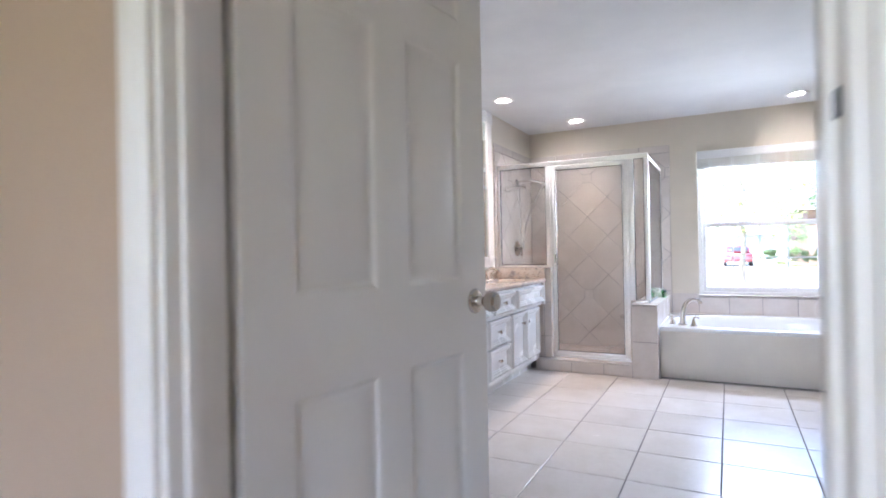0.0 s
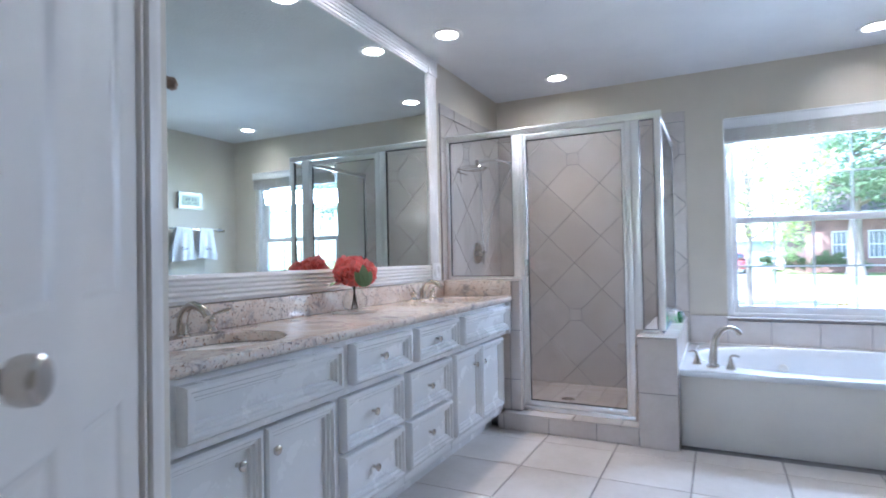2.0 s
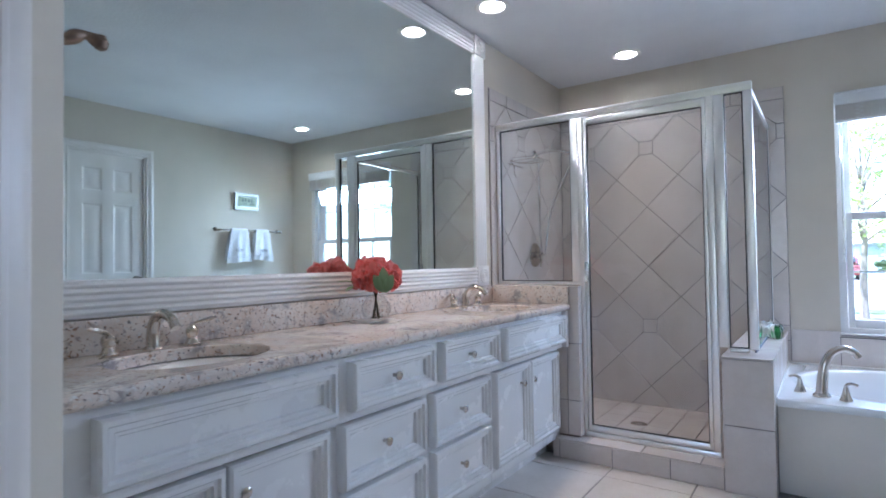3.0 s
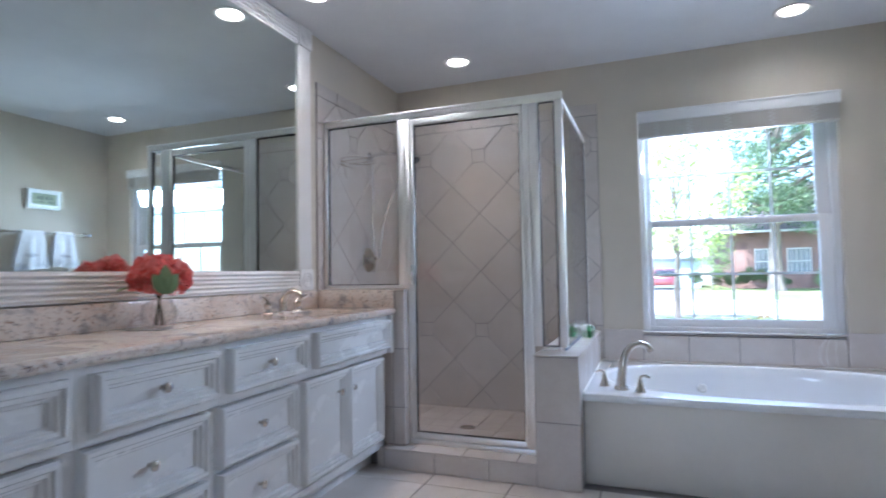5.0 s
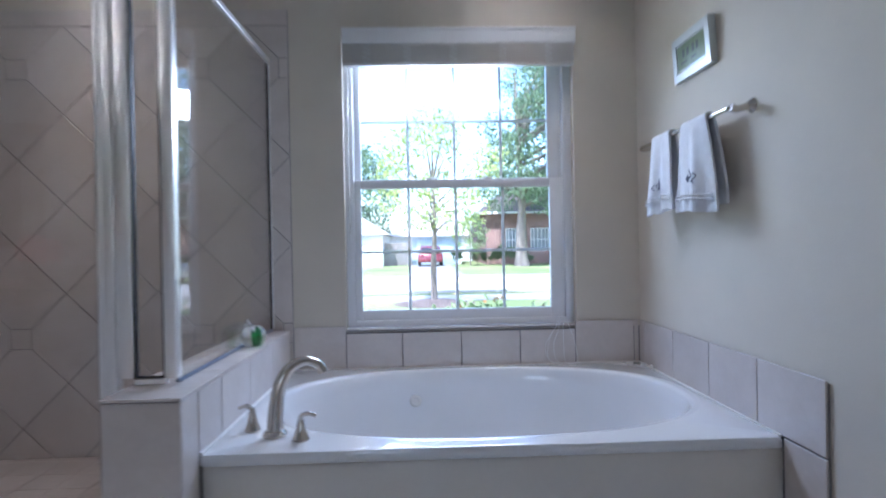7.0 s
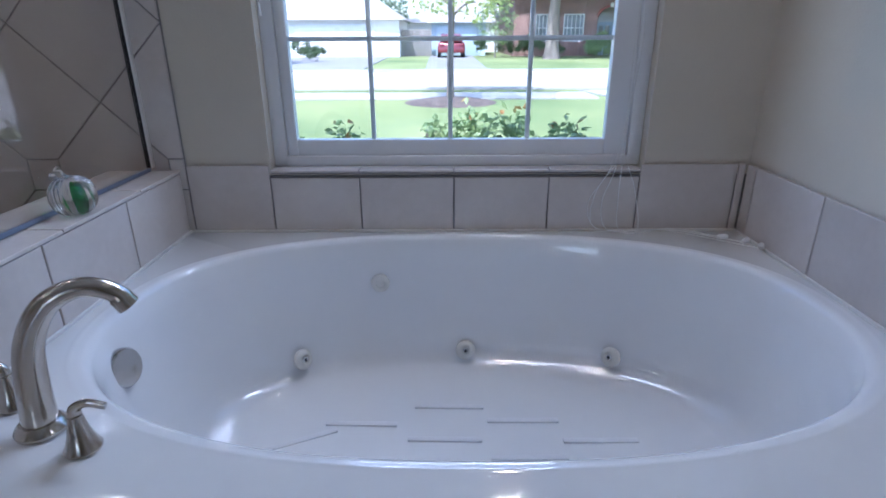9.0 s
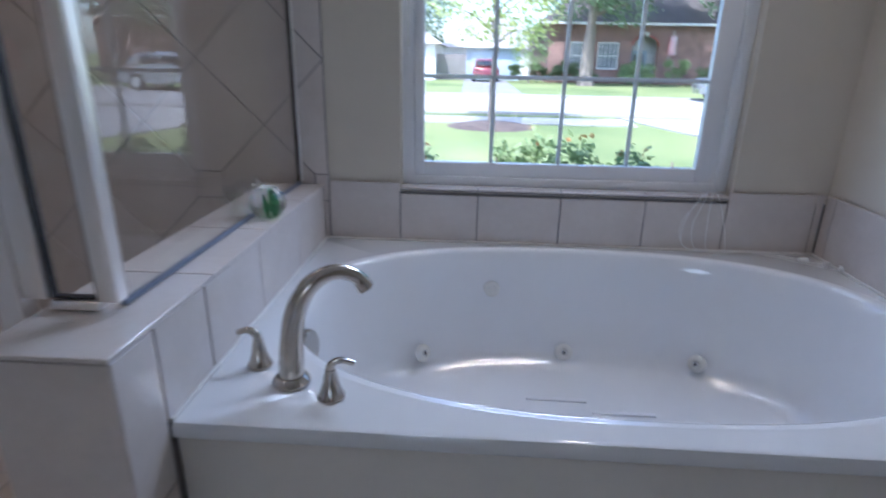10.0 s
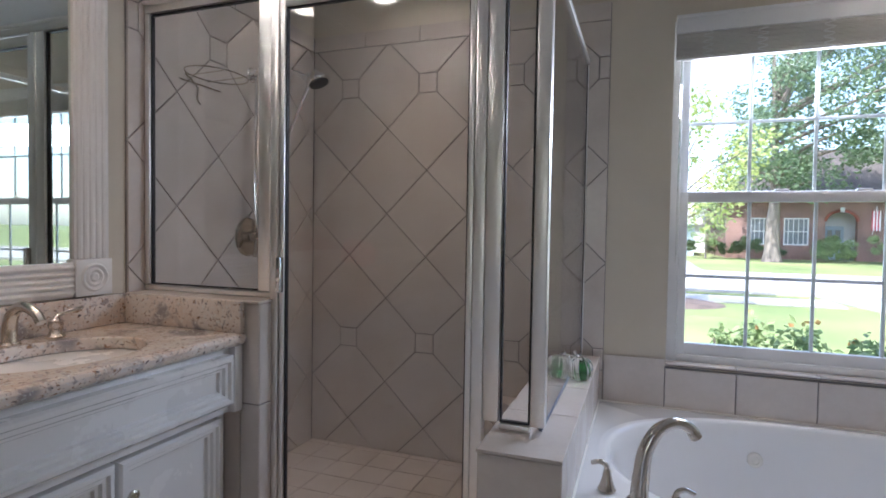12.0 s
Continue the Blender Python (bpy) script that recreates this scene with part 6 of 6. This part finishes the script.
def vehicle(name, m, paint, label):
    c = thing(name, m, label, "car")
    # side outline of a hatchback, along x
    low = [(-2.15, 0.30), (-2.2, 0.55), (-2.1, 0.86), (-1.2, 0.95), (1.1, 0.98), (2.0, 0.88), (2.15, 0.6), (2.1, 0.30)]
    cab = [(-1.35, 0.96), (-0.75, 1.42), (0.3, 1.50), (1.35, 1.38), (1.85, 0.96)]

    def loft(poly, half, taper):
        bb = bmesh.new()
        rings = [[bb.verts.new((x * (1 if abs(y) < half else 0.97), y, z if abs(y) < half else z - taper * (z > 1.0))) for x, z in poly] for y in (-half, -half * 0.86, half * 0.86, half)]
        for r0, r1 in zip(rings, rings[1:]):
            for k in range(len(poly)):
                k2 = (k + 1) % len(poly)
                bb.faces.new((r0[k], r0[k2], r1[k2], r1[k]))
        bb.faces.new(rings[0])
        bb.faces.new(rings[-1][::-1])
        bmesh.ops.recalc_face_normals(bb, faces=bb.faces)
        bmesh.ops.bevel(bb, geom=bb.edges[:], offset=0.035, segments=2, affect="EDGES")
        return bb

    part("body", loft(low, 0.88, 0.0), paint, c)
    part("roof", loft(cab, 0.74, 0.10), paint, c)
    for sg in (-1, 1):
        part("side_window", box(-0.72, sg * 0.70, 1.02, 0.28, sg * 0.752, 1.34, 0.02), CAR_GLASS, c)
        part("side_window", box(0.36, sg * 0.70, 1.02, 1.20, sg * 0.752, 1.32, 0.02), CAR_GLASS, c)
        part("tail_light", box(2.05, sg * 0.62 - 0.14, 0.70, 2.14, sg * 0.62 + 0.14, 0.86, 0.02), CAR_RED, c)
        part("headlight", box(-2.17, sg * 0.60 - 0.16, 0.62, -2.07, sg * 0.60 + 0.16, 0.76, 0.02), CHROME, c)
    part("windscreen", merge(None, box(-0.02, -0.62, -0.26, 0.02, 0.62, 0.26, 0.01), pose(-1.06, 0, 1.20, 0, 52, 0)), CAR_GLASS, c)
    part("rear_window", merge(None, box(-0.02, -0.6, -0.22, 0.02, 0.6, 0.22, 0.01), pose(1.63, 0, 1.18, 0, -50, 0)), CAR_GLASS, c)
    for x in (-1.35, 1.35):
        for y in (-0.80, 0.80):
            wheel = part("wheel", lathe([(0.20, -0.10), (0.30, -0.11), (0.33, -0.08), (0.33, 0.08), (0.30, 0.11), (0.20, 0.10)], 24, Matrix.Translation((x, y, 0.33)) @ pose(0, 0, 0, 90, 0, 0)), RUBBER, c)
            part("rim", lathe([(0, -0.09), (0.19, -0.10), (0.20, 0.10), (0, 0.09)], 16, Matrix.Translation((x, y, 0.33)) @ pose(0, 0, 0, 90, 0, 0)), ALU, wheel)
    return c


vehicle("car", pose(1.85, 45.2, GZ + 0.03, 0, 0, -90), CAR_RED, "small red car parked on the driveway")
vehicle("car", pose(12.0, 27.2, GZ + 0.02, 0, 0, 0), CAR_SILVER, "silver hatchback parked along the street")

# ---- tile pieces, laid last ----
# floor
T0 = 0.408
xs = steps_between(XL + 0.001, XR - 0.001, 0.0, T0)
ys = steps_between(1.0, 5.385, 4.386, T0)
lay_tiles(FLOOR_OB, squares(xs, ys), FACE_UP(-0.006), 0.006, FLOOR_TILE, 0.0035)
# shower back wall and side wall
ROWS_IN = (1.880, 0.613)
lay_tiles(back, diamonds(-0.303, 1.669, (XL + 0.012, 0.752, 0.048, 2.082), ROWS_IN), FACE_NORTH(YB - 0.006), 0.007, WALL_TILE)
lay_tiles(back, squares(steps_between(XL + 0.012, 0.752, -0.137, 0.295), [2.082, 2.16]), FACE_NORTH(YB - 0.006), 0.007, WALL_TILE)
lay_tiles(left, diamonds(5.608, 1.665, (PY0, YB - 0.013, 0.048, 2.082), ROWS_IN), FACE_WEST(XL + 0.006), 0.007, WALL_TILE)
lay_tiles(left, squares(steps_between(PY0, YB - 0.013, 5.62, 0.295), [2.082, 2.16]), FACE_WEST(XL + 0.006), 0.007, WALL_TILE)
# shower floor
lay_tiles(pan, squares(steps_between(XL + 0.013, KX0 + 0.004, 0.0, 0.152), steps_between(5.555, YB - 0.013, 5.7, 0.152)), FACE_UP(0.045), 0.007, WALL_TILE)
# low wall: front, tub side, cap, shower side
lay_tiles(knee, squares([KX0, KX1], [0.0, 0.308, KZ - 0.009]), FACE_NORTH(KY0 + 0.006), 0.006, WALL_TILE)
lay_tiles(knee, squares([KY0, 5.438], [0.0, 0.308, KZ - 0.009]), FACE_WEST(KX1 - 0.006), 0.006, WALL_TILE)
lay_tiles(knee, squares([5.438, 5.617, 5.90, 6.205, YB - 0.014], [TZ + 0.0005, KZ - 0.009]), FACE_WEST(KX1 - 0.006), 0.006, WALL_TILE)
lay_tiles(knee, squares([KX0 - 0.004, KX1 + 0.004], [KY0 - 0.006, 5.655, 5.965, 6.275, YB - 0.014]), FACE_UP(KZ - 0.008), 0.008, WALL_TILE)
lay_tiles(knee, squares([-YB + 0.02, -6.2, -5.9, -5.6, -KY0], [0.05, 0.34, KZ - 0.009]), FACE_EAST(KX0 + 0.006), 0.006, WALL_TILE)
# half wall by the vanity
lay_tiles(pier, squares([-0.345, -0.262, PX1], [0.11, 0.305, 0.62, PZ - 0.009]), FACE_NORTH(PY0 + 0.006), 0.006, WALL_TILE)
lay_tiles(pier, squares([PY0, PY1], [0.11, 0.305, 0.62, PZ - 0.009]), FACE_WEST(PX1 - 0.006), 0.006, WALL_TILE)
lay_tiles(pier, squares([XL + 0.014, -0.46, PX1 + 0.006], [PY0 - 0.012, PY1]), FACE_UP(PZ - 0.008), 0.008, WALL_TILE)
# curb
lay_tiles(curb, squares([-0.33, -0.29, 0.0, 0.287, KX0 - 0.001], [0.0, 0.100]), FACE_NORTH(5.341), 0.006, WALL_TILE)
lay_tiles(curb, squares([-0.33, -0.135, 0.145, 0.425, KX0 - 0.001], [5.333, 5.56]), FACE_UP(0.100), 0.007, WALL_TILE)
# band round the tub
band_n = panel_on("tub_band_north", box(0.753, YB - 0.006, TZ - 0.02, XR - 0.001, YB - 0.0005, 0.606), "row of beige tiles above the tub")
lay_tiles(band_n, squares([0.753, 1.003], [TZ + 0.0005, 0.640]), FACE_NORTH(YB - 0.006), 0.006, WALL_TILE)
lay_tiles(band_n, squares([1.003, 1.272, 1.556, 1.842, 2.113], [TZ + 0.0005, 0.602]), FACE_NORTH(YB - 0.006), 0.006, WALL_TILE)
lay_tiles(band_n, squares([2.113, 2.402, XR - 0.013], [TZ + 0.0005, 0.640]), FACE_NORTH(YB - 0.006), 0.006, WALL_TILE)
band_e = panel_on("tub_band_east", box(XR - 0.006, 5.262, 0.0, XR - 0.0005, YB - 0.007, 0.630), "row of beige tiles along the wall")
lay_tiles(band_e, squares([-YB + 0.013, -6.455, -6.150, -5.855, -5.560, -5.262], [TZ + 0.0005, 0.640]), FACE_EAST(XR - 0.006), 0.006, WALL_TILE)
lay_tiles(band_e, squares([-5.436, -5.262], [0.0, 0.16, TZ - 0.002]), FACE_EAST(XR - 0.006), 0.006, WALL_TILE)
# window sill tiles
sill = panel_on("window_sill", box(1.006, YB - 0.004, 0.6112, 2.124, WY - 0.026, 0.617), "beige tiled window sill")
lay_tiles(sill, squares([1.003, 1.272, 1.556, 1.842, 2.113], [YB - 0.016, WY - 0.026]), FACE_UP(0.617), 0.007, WALL_TILE)
